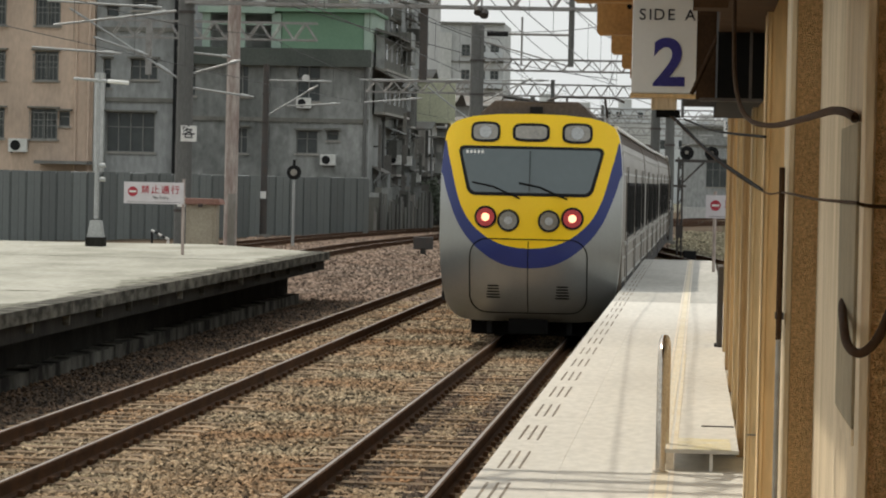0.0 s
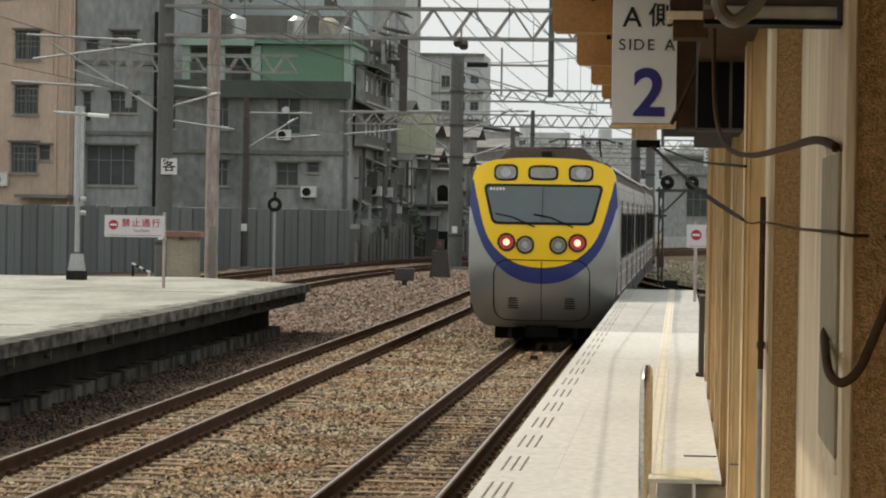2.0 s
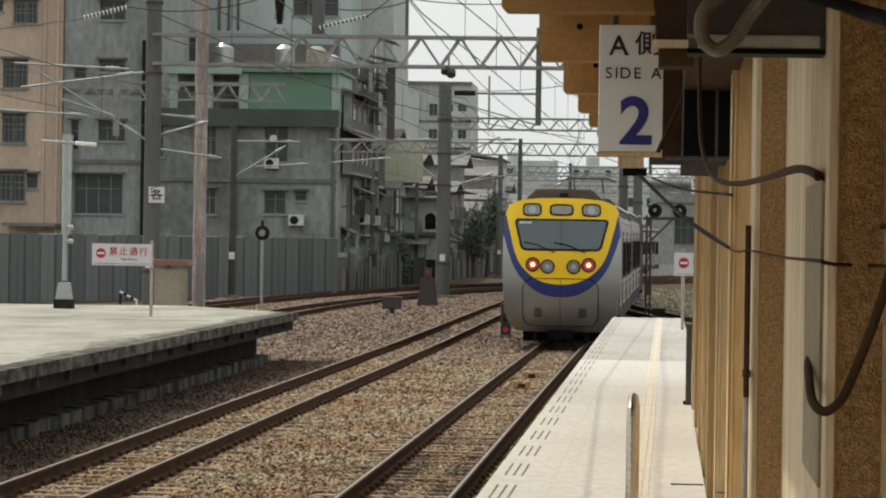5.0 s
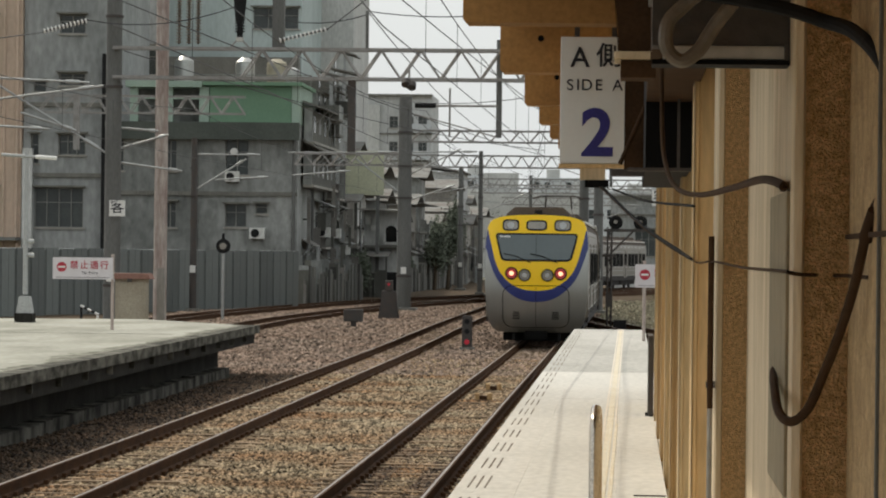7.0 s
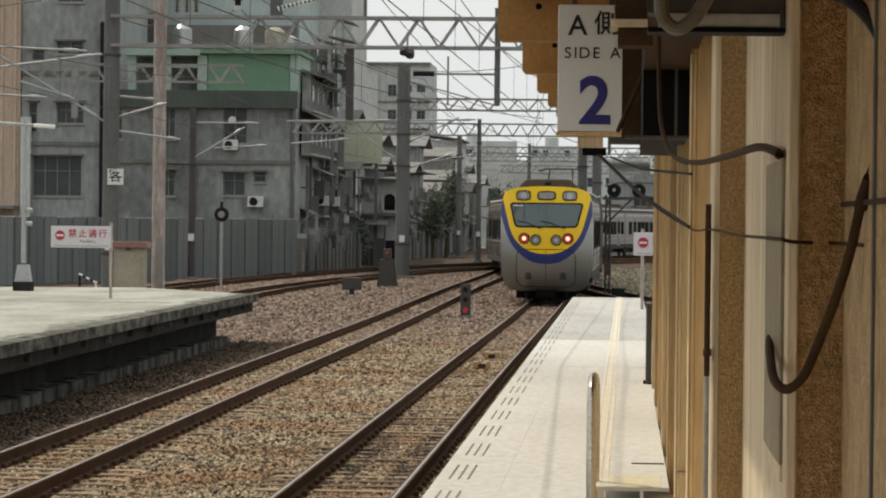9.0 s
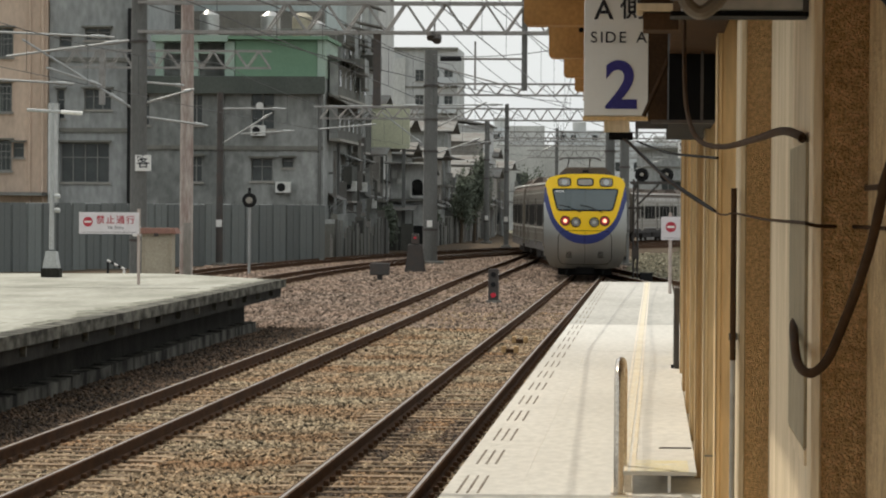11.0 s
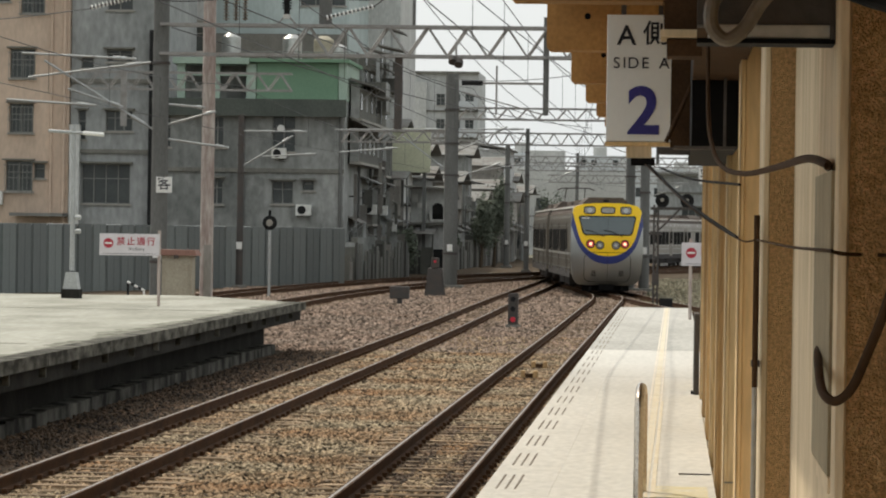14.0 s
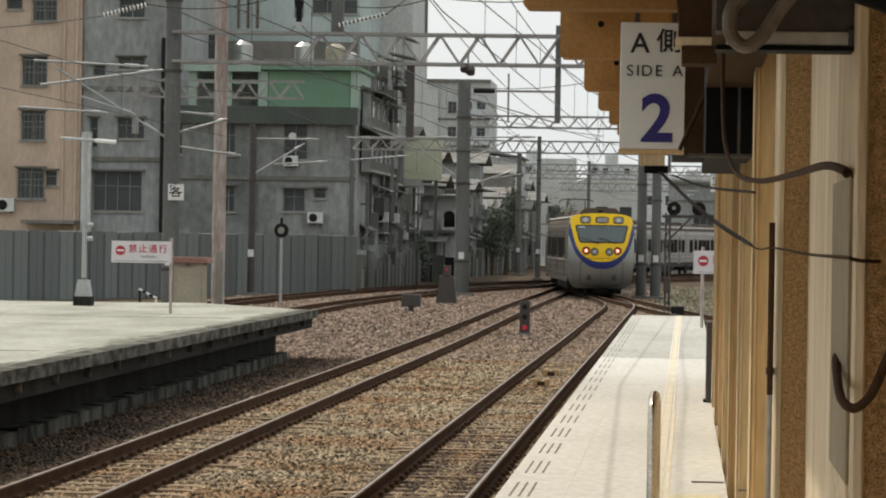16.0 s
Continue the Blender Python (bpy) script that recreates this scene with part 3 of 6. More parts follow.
boxpart("sill", (0.2485, 0.2526, 5.5, 6.14, 2.055, 2.08), "render_cream", wall_e)
boxpart("wall_joint", (0.252, 0.33, 16.686, 16.6925, 1.25, 1.258), "concrete_dark", wall_e)
bm = bmesh.new()
for zz in (2.0, 2.5):
    box(bm, 0.338, 0.3445, 3.2, 5.44, zz, zz + 0.008)
part("wall_joint", bm, "cable_brown", wall_e)
for yy in (4.35, 4.75):
    boxpart("wall_joint", (0.34, 0.3445, yy, yy + 0.02, PLAT_Z, 4.0), "concrete_dark", wall_e)
# Pebble grains standing proud on the two nearest piers.
r = np.random.RandomState(8)
bm = bmesh.new()
for k, y in enumerate(PIERS[:2]):
    for _ in range(5200 if k == 0 else 2600):
        c = Vector((r.uniform(0.2755, 0.344), y - r.uniform(0.0, 0.0015), r.uniform(1.7, 3.0)))
        s = r.uniform(0.001, 0.003)
        a, b_, c_, d_ = (bm.verts.new(c + Vector(o) * s) for o in ((-1, 0.6, -0.6), (1, 0.6, -0.7), (0.1, 0.6, 1), (0.1, -0.8, 0.1)))
        for f in ((a, b_, d_), (b_, c_, d_), (c_, a, d_)):
            bm.faces.new(f)
tagged(part("pebble_grains", bm, "pebble", wall_e), kind="stuff")

# Unseen wall added behind the camera to hold sky light off the piers.
boxpart("unseen_rear_wall", (-1.1, 0.344, -6.2, -6.0, PLAT_Z, 4.09), "stucco", wall_e, "plain unseen wall added behind to dim the piers")

canopy = empty("canopy", 0, 0, 0, "ochre concrete platform canopy on deep cross beams", "canopy", kind="structure")
# Slab is run on unseen behind y = 0 to block sky light.
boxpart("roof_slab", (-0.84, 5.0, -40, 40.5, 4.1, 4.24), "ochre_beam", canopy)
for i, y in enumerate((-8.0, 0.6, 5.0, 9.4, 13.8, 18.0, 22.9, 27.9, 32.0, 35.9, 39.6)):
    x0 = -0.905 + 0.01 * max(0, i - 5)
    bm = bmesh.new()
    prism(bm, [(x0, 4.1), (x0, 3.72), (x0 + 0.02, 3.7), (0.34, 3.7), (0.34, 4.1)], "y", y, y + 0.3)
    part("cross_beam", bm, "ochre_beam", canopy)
    bm = bmesh.new()
    tube(bm, [(-0.62, y - 0.006, 3.93), (-0.62, y + 0.01, 3.93)], 0.022, 10)
    part("bolt_hole", bm, "black", canopy)
bm = bmesh.new()
box(bm, 0.03, 0.34, 7.2, 7.5, 3.02, 4.1)
part("cross_beam", bm, "dark_steel", canopy, "dark steel box near the ceiling")

# Low ceiling, out of view, added to block sky light on the piers.
boxpart("unseen_ceiling", (-0.9, 0.244, -5.99, 6.4, 3.06, 3.14), "ochre_beam", canopy, "unseen low ceiling added to shade the near piers")

# ---- train ----
HALF, CAR = 1.4, 20.0


def nose_y(x, z):
    return 0.55 * (abs(x) / HALF) ** 2.6 + 0.2 * max(0.0, z - 2.1) ** 1.3 + 0.27 * max(0.0, 1.5 - z) ** 1.6 + 1.0 * max(0.0, 0.9 - z) ** 2


def curve_of(rows):
    xs, zs = [r[0] for r in rows], [r[1] for r in rows]
    return lambda x: float(np.interp(abs(x), xs, zs))


TOP = curve_of([(0, 3.52), (0.5, 3.51), (0.9, 3.475), (1.15, 3.41), (1.27, 3.33), (1.33, 3.22), (1.37, 3.0), (1.4, 2.6)])
LOW = curve_of([(0, 0.32), (0.8, 0.32), (1.05, 0.345), (1.2, 0.43), (1.3, 0.62), (1.37, 1.05), (1.4, 1.6)])
YEL = curve_of([(0, 1.455), (0.3, 1.48), (0.55, 1.56), (0.75, 1.69), (0.92, 1.85), (1.07, 2.07), (1.18, 2.4), (1.26, 2.78), (1.31, 3.1), (1.33, 3.22), (1.4, 3.22)])
BLU = curve_of([(0, 1.15), (0.3, 1.18), (0.5, 1.25), (0.7, 1.37), (0.9, 1.55), (1.05, 1.72), (1.18, 1.96), (1.28, 2.2), (1.35, 2.55), (1.4, 2.6)])


def rounded(f):
    """The same curve with its corners eased."""
    def g(x):
        d = min(0.13, max(0.0, HALF - abs(x)))
        return sum(f(x + d * k / 5) for k in range(-5, 6)) / 11
    return g


YEL, BLU = rounded(YEL), rounded(BLU)


def nose(bm):
    """The cab end as three bands: grey skirt, blue band, yellow face. Returns the outline."""
    xs = sorted({s * x for s in (-1, 1) for x in (*[0.05 * k for k in range(21)], 1.04, 1.07, 1.1, 1.13, 1.18, 1.23, 1.27, 1.3, 1.33, 1.355, 1.38, 1.4)})
    cols = []
    for x in xs:
        lo, hi = LOW(x), TOP(x)
        b, y_ = min(max(BLU(x), lo), hi), min(max(YEL(x), lo), hi)
        zs = [lo + (b - lo) * i / 6 for i in range(6)] + [b + (y_ - b) * i / 2 for i in range(2)] + [y_ + (hi - y_) * i / 8 for i in range(9)]
        cols.append([bm.verts.new((x, nose_y(x, z), z)) for z in zs])
    for a, c in zip(cols, cols[1:]):
        for i in range(16):
            f = bm.faces.new((a[i], c[i], c[i + 1], a[i + 1]))
            f.material_index = 0 if i < 6 else 1 if i < 8 else 2
    top = [c[-1] for c in cols]
    low = [c[0] for c in cols]
    left, right = cols[0], cols[-1]
    return left[::1] + top[1:-1] + right[::-1] + low[::-1][1:-1]


def patch(bm, outline, lift, n=10):
    """A sheet that follows the cab end: outline is (z, half width) rows from low to high."""
    rows = []
    for z, w in outline:
        rows.append([bm.verts.new((-w + 2 * w * i / n, nose_y(-w + 2 * w * i / n, z) - lift, z)) for i in range(n + 1)])
    for a, b in zip(rows, rows[1:]):
        for i in range(n):
            bm.faces.new((a[i], a[i + 1], b[i + 1], b[i]))


def plate(bm, cx, cz, w, h, lift, back=0.03, n=14, power=4.0):
    """A rounded plate on the cab end, with a rim back to the surface."""
    ring, rim = [], []
    for k in range(2 * n):
        a = math.pi * k / n
        c, s = math.cos(a), math.sin(a)
        x, z = cx + w / 2 * math.copysign(abs(c) ** (2 / power), c), cz + h / 2 * math.copysign(abs(s) ** (2 / power), s)
        ring.append(bm.verts.new((x, nose_y(x, z) - lift, z)))
        rim.append(bm.verts.new((x, nose_y(x, z) + back, z)))
    mid = bm.verts.new((cx, nose_y(cx, cz) - lift, cz))
    for k in range(2 * n):
        bm.faces.new((ring[k], ring[(k + 1) % (2 * n)], mid))
        bm.faces.new((ring[k], rim[k], rim[(k + 1) % (2 * n)], ring[(k + 1) % (2 * n)]))


def loop_on_nose(pts, lift=0.004):
    return [(x, nose_y(x, z) - lift, z) for x, z in pts]


def rect_path(cx, cz, w, h, r=0.2, n=6):
    out = []
    for sx, sz, a0 in ((1, 1, 0), (-1, 1, 90), (-1, -1, 180), (1, -1, 270)):
        for k in range(n + 1):
            a = math.radians(a0 + 90 * k / n)
            out.append((cx + sx * (w / 2 - r) + r * math.cos(a), cz + sz * (h / 2 - r) + r * math.sin(a)))
    out += out[:1]
    dense = []
    for (xa, za), (xb, zb) in zip(out, out[1:]):
        m = max(1, int(math.hypot(xb - xa, zb - za) / 0.06))
        dense += [(xa + (xb - xa) * j / m, za + (zb - za) * j / m) for j in range(m)]
    return dense + dense[:1]


def rounded_rows(z0, z1, w0, w1, r, n=22):
    """Rows of (z, half width) of a screen with rounded corners."""
    rows = []
    for k in range(n + 1):
        z = z0 + (z1 - z0) * (1 - math.cos(math.pi * k / n)) / 2
        w = w0 + (w1 - w0) * (z - z0) / (z1 - z0)
        d = min(z - z0, z1 - z, r)
        rows.append((z, w - r + math.sqrt(max(0.0, r * r - (r - d) ** 2))))
    return rows


SIDE = [(-1.15, 0.62), (-1.4, 0.75), (-1.4, 2.75), (-1.36, 3.1), (-1.22, 3.36), (-0.9, 3.48), (0, 3.53), (0.9, 3.48), (1.22, 3.36), (1.36, 3.1), (1.4, 2.75), (1.4, 0.75), (1.15, 0.62)]
DOORS = (3.2, 9.7, 16.2)


def car_side(thing, s, cab):
    x = s * 1.402
    for d in DOORS:
        door = boxpart("side_door", (min(x, x + s * 0.012), max(x, x + s * 0.012), d, d + 1.3, 0.8, 2.75), "train_steel", thing, "stainless double sliding door")
        for o in (0.12, 0.74):
            boxpart("door_window", (min(x + s * 0.013, x + s * 0.02), max(x + s * 0.013, x + s * 0.02), d + o, d + o + 0.44, 1.7, 2.5), "train_pane", door)
        boxpart("door_seam", (min(x, x + s * 0.022), max(x, x + s * 0.022), d + 0.63, d + 0.67, 0.8, 2.75), "rubber", door)
    for a, b in ((1.6, 2.7), (5.0, 6.2), (6.5, 7.7), (8.0, 9.2), (11.5, 12.7), (13.0, 14.2), (14.5, 15.7), (17.9, 19.1)):
        if cab and a < 2:
            continue
        w = boxpart("side_window", (min(x, x + s * 0.014), max(x, x + s * 0.014), a - 0.05, b + 0.05, 1.6, 2.5), "rubber", thing)
        boxpart("pane", (min(x + s * 0.0145, x + s * 0.018), max(x + s * 0.0145, x + s * 0.018), a, b, 1.65, 2.45), "train_pane", w)
    # Dark bar paints the platform gap's shade, with grime, along the side.
    boxpart("lower_shade_bar", (min(s * 1.17, s * 1.404), max(s * 1.17, s * 1.404), 1.35 if cab else 0.3, CAR - 0.3, 0.6, 0.93), "train_under", thing, "dark lower side bar, gap shade and grime in its colour")
    for z in (0.95, 1.3, 2.62):
        boxpart("side_rib", (min(x, x + s * 0.01), max(x, x + s * 0.01), 1.3 if cab else 0.1, CAR - 0.2, z, z + 0.03), "train_grey", thing)
    # Pale dashes paint bright reflections along the roof edge and sills.
    for k in range(11):
        yv = 2.0 + 1.6 * k
        boxpart("roof_glint", (min(s * 1.37, s * 1.385), max(s * 1.37, s * 1.385), yv, yv + 0.42, 2.92, 3.0), "vent_pale", thing)
        boxpart("sill_glint", (min(x, x + s * 0.03), max(x, x + s * 0.03), yv + 0.3, yv + 1.0, 1.5, 1.56), "vent_pale", thing)
    boxpart("gutter", (min(s * 1.24, s * 1.3), max(s * 1.24, s * 1.3), 1.0 if cab else 0.1, CAR - 0.2, 3.32, 3.37), "sign_white", thing, "pale roof gutter")


def train_car(name, cab, label):
    """A car with its end at y = 0, standing on rails at z = 0, running ahead to y = 20."""
    thing = new(name)
    tagged(thing, label, "train", "cars of the commuter train")
    bm = bmesh.new()
    y0 = 1.3 if cab else 0.25
    rings = [[bm.verts.new((x, y, z)) for x, z in SIDE] for y in (y0, CAR - 0.25)]
    n = len(SIDE)
    for i in range(n):
        f = bm.faces.new((rings[0][i], rings[0][(i + 1) % n], rings[1][(i + 1) % n], rings[1][i]))
        f.material_index = 1 if 3 <= i <= 8 else 0
    for ring in rings:
        bm.faces.new(ring)
    part("body_shell", bm, ("train_steel", "train_roof"), thing, "stainless steel body shell", smooth=True)
    if cab:
        bm = bmesh.new()
        edge = nose(bm)
        back = [bm.verts.new((v.co.x * 1.0, 1.32, max(v.co.z, 0.3))) for v in edge]
        m = len(edge)
        for i in range(m):
            f = bm.faces.new((edge[i], edge[(i + 1) % m], back[(i + 1) % m], back[i]))
            z = (edge[i].co.z + edge[(i + 1) % m].co.z) / 2
            x = abs(edge[i].co.x)
            f.material_index = 2 if z > 3.3 and x < 1.34 else 0
        bmesh.ops.remove_doubles(bm, verts=bm.verts[:], dist=0.0005)
        cabin = part("cab_end", bm, ("train_grey", "train_blue", "train_yellow"), thing, "yellow and blue cab end with grey skirt", smooth=True)
        bm = bmesh.new()
        patch(bm, rounded_rows(2.26, 3.02, 0.95, 1.14, 0.11), 0.012, 18)
        part("windscreen_seal", bm, "rubber", cabin, smooth=True)
        bm = bmesh.new()
        patch(bm, rounded_rows(2.31, 2.975, 0.905, 1.08, 0.08), 0.02, 18)
        part("windscreen", bm, "windscreen", cabin, "dark tinted windscreen", smooth=True)
        boxpart("screen_divider", (-0.004, 0.004, 0.0, 0.02, 2.33, 2.95), "rubber", cabin).matrix_basis = pose(0, -0.012, 0)
        for x in (-0.98, -0.92, -0.86, -0.8, -0.74):
            bm = bmesh.new()
            plate(bm, x, 2.925, 0.04, 0.05, 0.026, -0.02, 4)
            part("number_bar", bm, "sign_white", cabin)
        for s in (-1, 1):
            for name_, x, z, d, core in (("tail_lamp", 0.665, 1.93, 0.345, True), ("marker_lamp", 0.31, 1.885, 0.34, False)):
                bm = bmesh.new()
                plate(bm, s * x, z, d, d, 0.02, power=2.0)
                lamp = part(name_, bm, "rubber", cabin, smooth=True)
                bm = bmesh.new()
                plate(bm, s * x, z, d * 0.8, d * 0.8, 0.03, power=2.0)
                part("lens", bm, "lamp_red" if core else "lens_grey", lamp, "lit red lens" if core else "unlit grey lens", smooth=True)
                bm = bmesh.new()
                plate(bm, s * x, z, d * 0.36, d * 0.36, 0.036, power=2.0)
                part("bulb", bm, "lamp_core" if core else "galv", lamp, smooth=True)
            bm = bmesh.new()
            plate(bm, s * 0.705, 3.235, 0.46, 0.315, 0.015, power=3.6)
            lamp = part("headlamp", bm, "rubber", cabin, smooth=True)
            bm = bmesh.new()
            plate(bm, s * 0.705, 3.235, 0.385, 0.24, 0.024, power=3.6)
            part("lens", bm, "lens_grey", lamp, smooth=True)
            bm = bmesh.new()
            plate(bm, s * 0.705, 3.235, 0.19, 0.19, 0.03, power=2.0)
            part("bulb", bm, "galv", lamp, smooth=True)
            barpart("wiper", loop_on_nose([(-0.1 + s * 0.36 + 0.32, 2.22), (-0.1 + s * 0.36 - 0.1, 2.4), (-0.1 + s * 0.36 - 0.42, 2.46)], 0.05), 0.013, "black", cabin, n=6)
            bm = bmesh.new()
            for k in range(5):
                plate(bm, s * 0.53, 0.7 + 0.045 * k, 0.22 - 0.01 * k, 0.022, 0.006, 0.01, 6)
            part("vent", bm, "black", cabin)
        bm = bmesh.new()
        plate(bm, 0, 3.235, 0.57, 0.285, 0.015, power=3.8)
        dest = part("destination_box", bm, "rubber", cabin, smooth=True)
        bm = bmesh.new()
        plate(bm, 0, 3.235, 0.48, 0.2, 0.024, power=5.0)
        part("glass", bm, "lens_grey", dest, smooth=True)
        barpart("hatch_seam", loop_on_nose(rect_path(0, 1.03, 1.8, 1.14, 0.26)), 0.009, "black", cabin, n=5)
        barpart("hatch_seam", loop_on_nose([(0, 0.47 + 0.11 * k) for k in range(11)]), 0.006, "black", cabin, n=5)
        boxpart("coupler", (-0.3, 0.3, 0.62, 1.2, 0.14, 0.36), "black", thing)
        # Black plate added to block sky light and darken the underside.
        boxpart("shade_plate", (-0.92, 0.92, 1.2, 1.3, 0.09, 0.5), "black", thing, "black plate added below the skirt to deepen shade")
        for sx in (-0.62, 0.62):
            boxpart("air_hose", (sx - 0.04, sx + 0.04, 0.9, 1.0, 0.12, 0.32), "rubber", thing)
    bm = bmesh.new()
    prism(bm, [(-0.92, 3.44), (0.92, 3.44), (0.88, 3.55), (0.66, 3.75), (-0.66, 3.75), (-0.88, 3.55)], "y", 1.7, 5.2)
    unit = part("roof_unit", bm, "train_roof", thing, "dark brown roof equipment housing", bevel=0.03)
    boxpart("access_cover", (-0.1, 0.1, 1.62, 1.69, 3.56, 3.66), "rubber", unit)
    boxpart("roof_unit", (-0.7, 0.7, 8.5, 12.5, 3.46, 3.7), "train_roof", thing, bevel=0.06)
    boxpart("roof_unit", (-0.7, 0.7, 14.5, 18.2, 3.46, 3.7), "train_roof", thing, bevel=0.06)
    for s in (-1, 1):
        car_side(thing, s, cab)
    for y in (3.3, 15.9):
        bogie = boxpart("bogie", (-0.95, 0.95, y - 1.35, y + 1.35, 0.3, 0.6), "train_under", thing)
        for dy in (-1.0, 1.0):
            for s in (-1, 1):
                bm = bmesh.new()
                tube(bm, [(s * 0.5, y + dy, 0.43), (s * 0.62, y + dy, 0.43)], 0.42, 20)
                part("wheel", bm, "train_under", bogie)
    for a, b in ((5.4, 9.0), (9.6, 13.6)):
        boxpart("underfloor_box", (-1.2, 1.2, a, b, 0.28, 0.68), "train_under", thing, bevel=0.03)
    boxpart("gangway", (-0.6, 0.6, CAR - 0.3, CAR + 0.1, 0.9, 3.1), "rubber", thing)
    return thing


tail_car = train_car("train_car", True, "yellow-fronted stainless commuter train tail car with red lamps lit")
mid_car = train_car("train_car", False, "plain stainless commuter train car with dark windows")
bm = bmesh.new()
for s_ in (-1, 1):
    tube(bm, [(s_ * 0.5, 3.0, 3.55), (s_ * 0.45, 4.2, 3.95), (s_ * 0.42, 3.2, 4.35)], 0.025, 6)
tube(bm, [(-0.85, 3.2, 4.28), (-0.6, 3.2, 4.37), (0.6, 3.2, 4.37), (0.85, 3.2, 4.28)], 0.03, 6)
tube(bm, [(-0.6, 3.0, 3.56), (0.6, 3.0, 3.56)], 0.04, 6)
CARS = [tail_car, mid_car] + [copy_thing(mid_car, Matrix.Identity(4)) for _ in range(6)]
part("pantograph", bm, "dark_steel", CARS[1])
TAIL = [(0.0, 51.6), (1.5, 60.35), (3.5, 71.8), (5.25, 81.8), (7.0, 91.6), (9.0, 102.9), (10.75, 112.6), (12.5, 122.3), (14.5, 134.2), (16.0, 143.4)]


def tail_at(t):
    return float(np.interp(t, [r[0] for r in TAIL], [r[1] for r in TAIL]))


LENGTH = np.concatenate([[0], np.cumsum(np.hypot(np.diff(MAIN[0]), np.diff(MAIN[1])))])


def on_line(s):
    y = float(np.interp(s, LENGTH, MAIN[0]))
    return Vector((at(MAIN, y), y, 0))


def car_pose(t, k):
    s = float(np.interp(tail_at(t), MAIN[0], LENGTH)) + CAR * k
    a, b = on_line(s + 3.3), on_line(s + 15.9)
    d = (b - a).normalized()
    p = a - d * 3.3
    return pose(p.x, p.y, float(grade(p.y + 3.3)), 0, 0, math.degrees(math.atan2(-d.x, d.y)))


def motions():
    for k, car in enumerate(CARS):
        walk(car, [(0.5 * i, car_pose(0.5 * i, k)) for i in range(33)])


# ---- overhead line: masts, trusses, arms, wires ----
def truss(label, y, x0, x1, z0, z1, pitch, r, material="truss", web_from=None):
    t = empty("gantry_beam", 0, y, 0, label, "gantry beam", "overhead line gantries")
    d = 0.3
    for name_, z, yy in (("top_chord", z1, -d), ("top_chord", z1, d), ("bottom_chord", z0, -d), ("bottom_chord", z0, d)):
        boxpart(name_, (x0, x1, yy - r, yy + r, z - r, z + r), material, t)
    w0 = x0 if web_from is None else web_from
    n = max(2, int((x1 - w0) / pitch))
    for i in range(n):
        a, b = w0 + (x1 - w0) * i / n, w0 + (x1 - w0) * (i + 1) / n
        m = (a + b) / 2
        for yy in (-d, d):
            barpart("lattice_bar", [(a, yy, z0), (m, yy, z1)], r * 0.75, material, t, n=5)
            barpart("lattice_bar", [(m, yy, z1), (b, yy, z0)], r * 0.75, material, t, n=5)
    return t


def mast(label, x, y, top, r, material="mast", taper=0.75, band=True):
    t = empty("catenary_mast", x, y, -0.3, label, "mast", "overhead line masts")
    barpart("pole", [(0, 0, 0), (0, 0, top * 0.5), (0, 0, top + 0.3)], r, material, t, n=14, r1=r * taper)
    bm = bmesh.new()
    box(bm, -r * 1.8, r * 1.8, -r * 1.8, r * 1.8, 0.0, 0.35)
    part("footing", bm, "concrete_dark", t, bevel=0.04)
    if band:
        for z in (1.7, top * 0.55, top * 0.7, top * 0.86):
            barpart("band", [(0, 0, z), (0, 0, z + 0.08)], r * 1.06, "dark_steel", t, n=14)
        boxpart("number_plate", (-0.12, 0.12, -r - 0.02, -r - 0.005, 1.85, 2.15), "sign_white", t)
    return t


def arms(label, x, y, bars, r=0.035):
    """Pale tubes of a cantilever, in the plane y, given as ends (x, z)."""
    t = empty("cantilever", x, y, 0, label, "cantilever arm", "overhead line cantilevers")
    for x0, z0, x1, z1 in bars:
        barpart("tube", [(x0 - x, 0, z0), (x1 - x, 0, z1)], r, "galv", t, n=6)
        k = 0.8
        p = Vector((x0 - x, 0, z0)).lerp(Vector((x1 - x, 0, z1)), k)
        q = Vector((x0 - x, 0, z0)).lerp(Vector((x1 - x, 0, z1)), k + 0.12)
        barpart("insulator", [p, q], r * 1.6, "galv", t, n=8)
    return t


mast("dark grey round concrete catenary mast beside the island platform", -14.9, 97, 13.5, 0.25, "mast", 0.88)
mast("peeling pink and white painted round mast", -13.78, 99, 13.5, 0.2, "mast_pink", 0.92, False)
mast("slim dark steel mast before the hoarding", -18.3, 141.5, 7.2, 0.16, "dark_steel")
mast("thick grey concrete catenary mast between the tracks", -10.0, 150, 9.4, 0.33, "mast", 0.88)
mast("slender grey catenary mast further down the line", -9.5, 215, 9.0, 0.17)
mast("grey catenary mast beside the yard track", -11.9, 238, 8.6, 0.22)
mast("weathered mast before the old houses", -19.9, 200, 9.2, 0.2)
mast("grey round mast beside the branch track", -2.05, 150, 9.5, 0.24)
mast("grey round mast beside the branch track", -1.4, 149, 8.2, 0.24)
mast("far grey mast beyond the bend", -4.0, 290, 9.4, 0.2)
mast("far grey mast beyond the bend", 3.6, 330, 9.4, 0.2)
mast("far grey mast beyond the bend", -10.0, 340, 10.4, 0.2)
truss("grey lattice gantry beam throwing its shadow on the platform", 22.4, -9.0, 1.4, 7.44, 8.28, 1.06, 0.042)
truss("grey lattice gantry beam over the tracks", 97, -14.9, 1.4, 7.44, 8.28, 1.06, 0.042, "truss", -11.2)
truss("grey lattice gantry beam on the thick mast", 154, -10.0, 2.6, 7.54, 8.05, 0.9, 0.035)
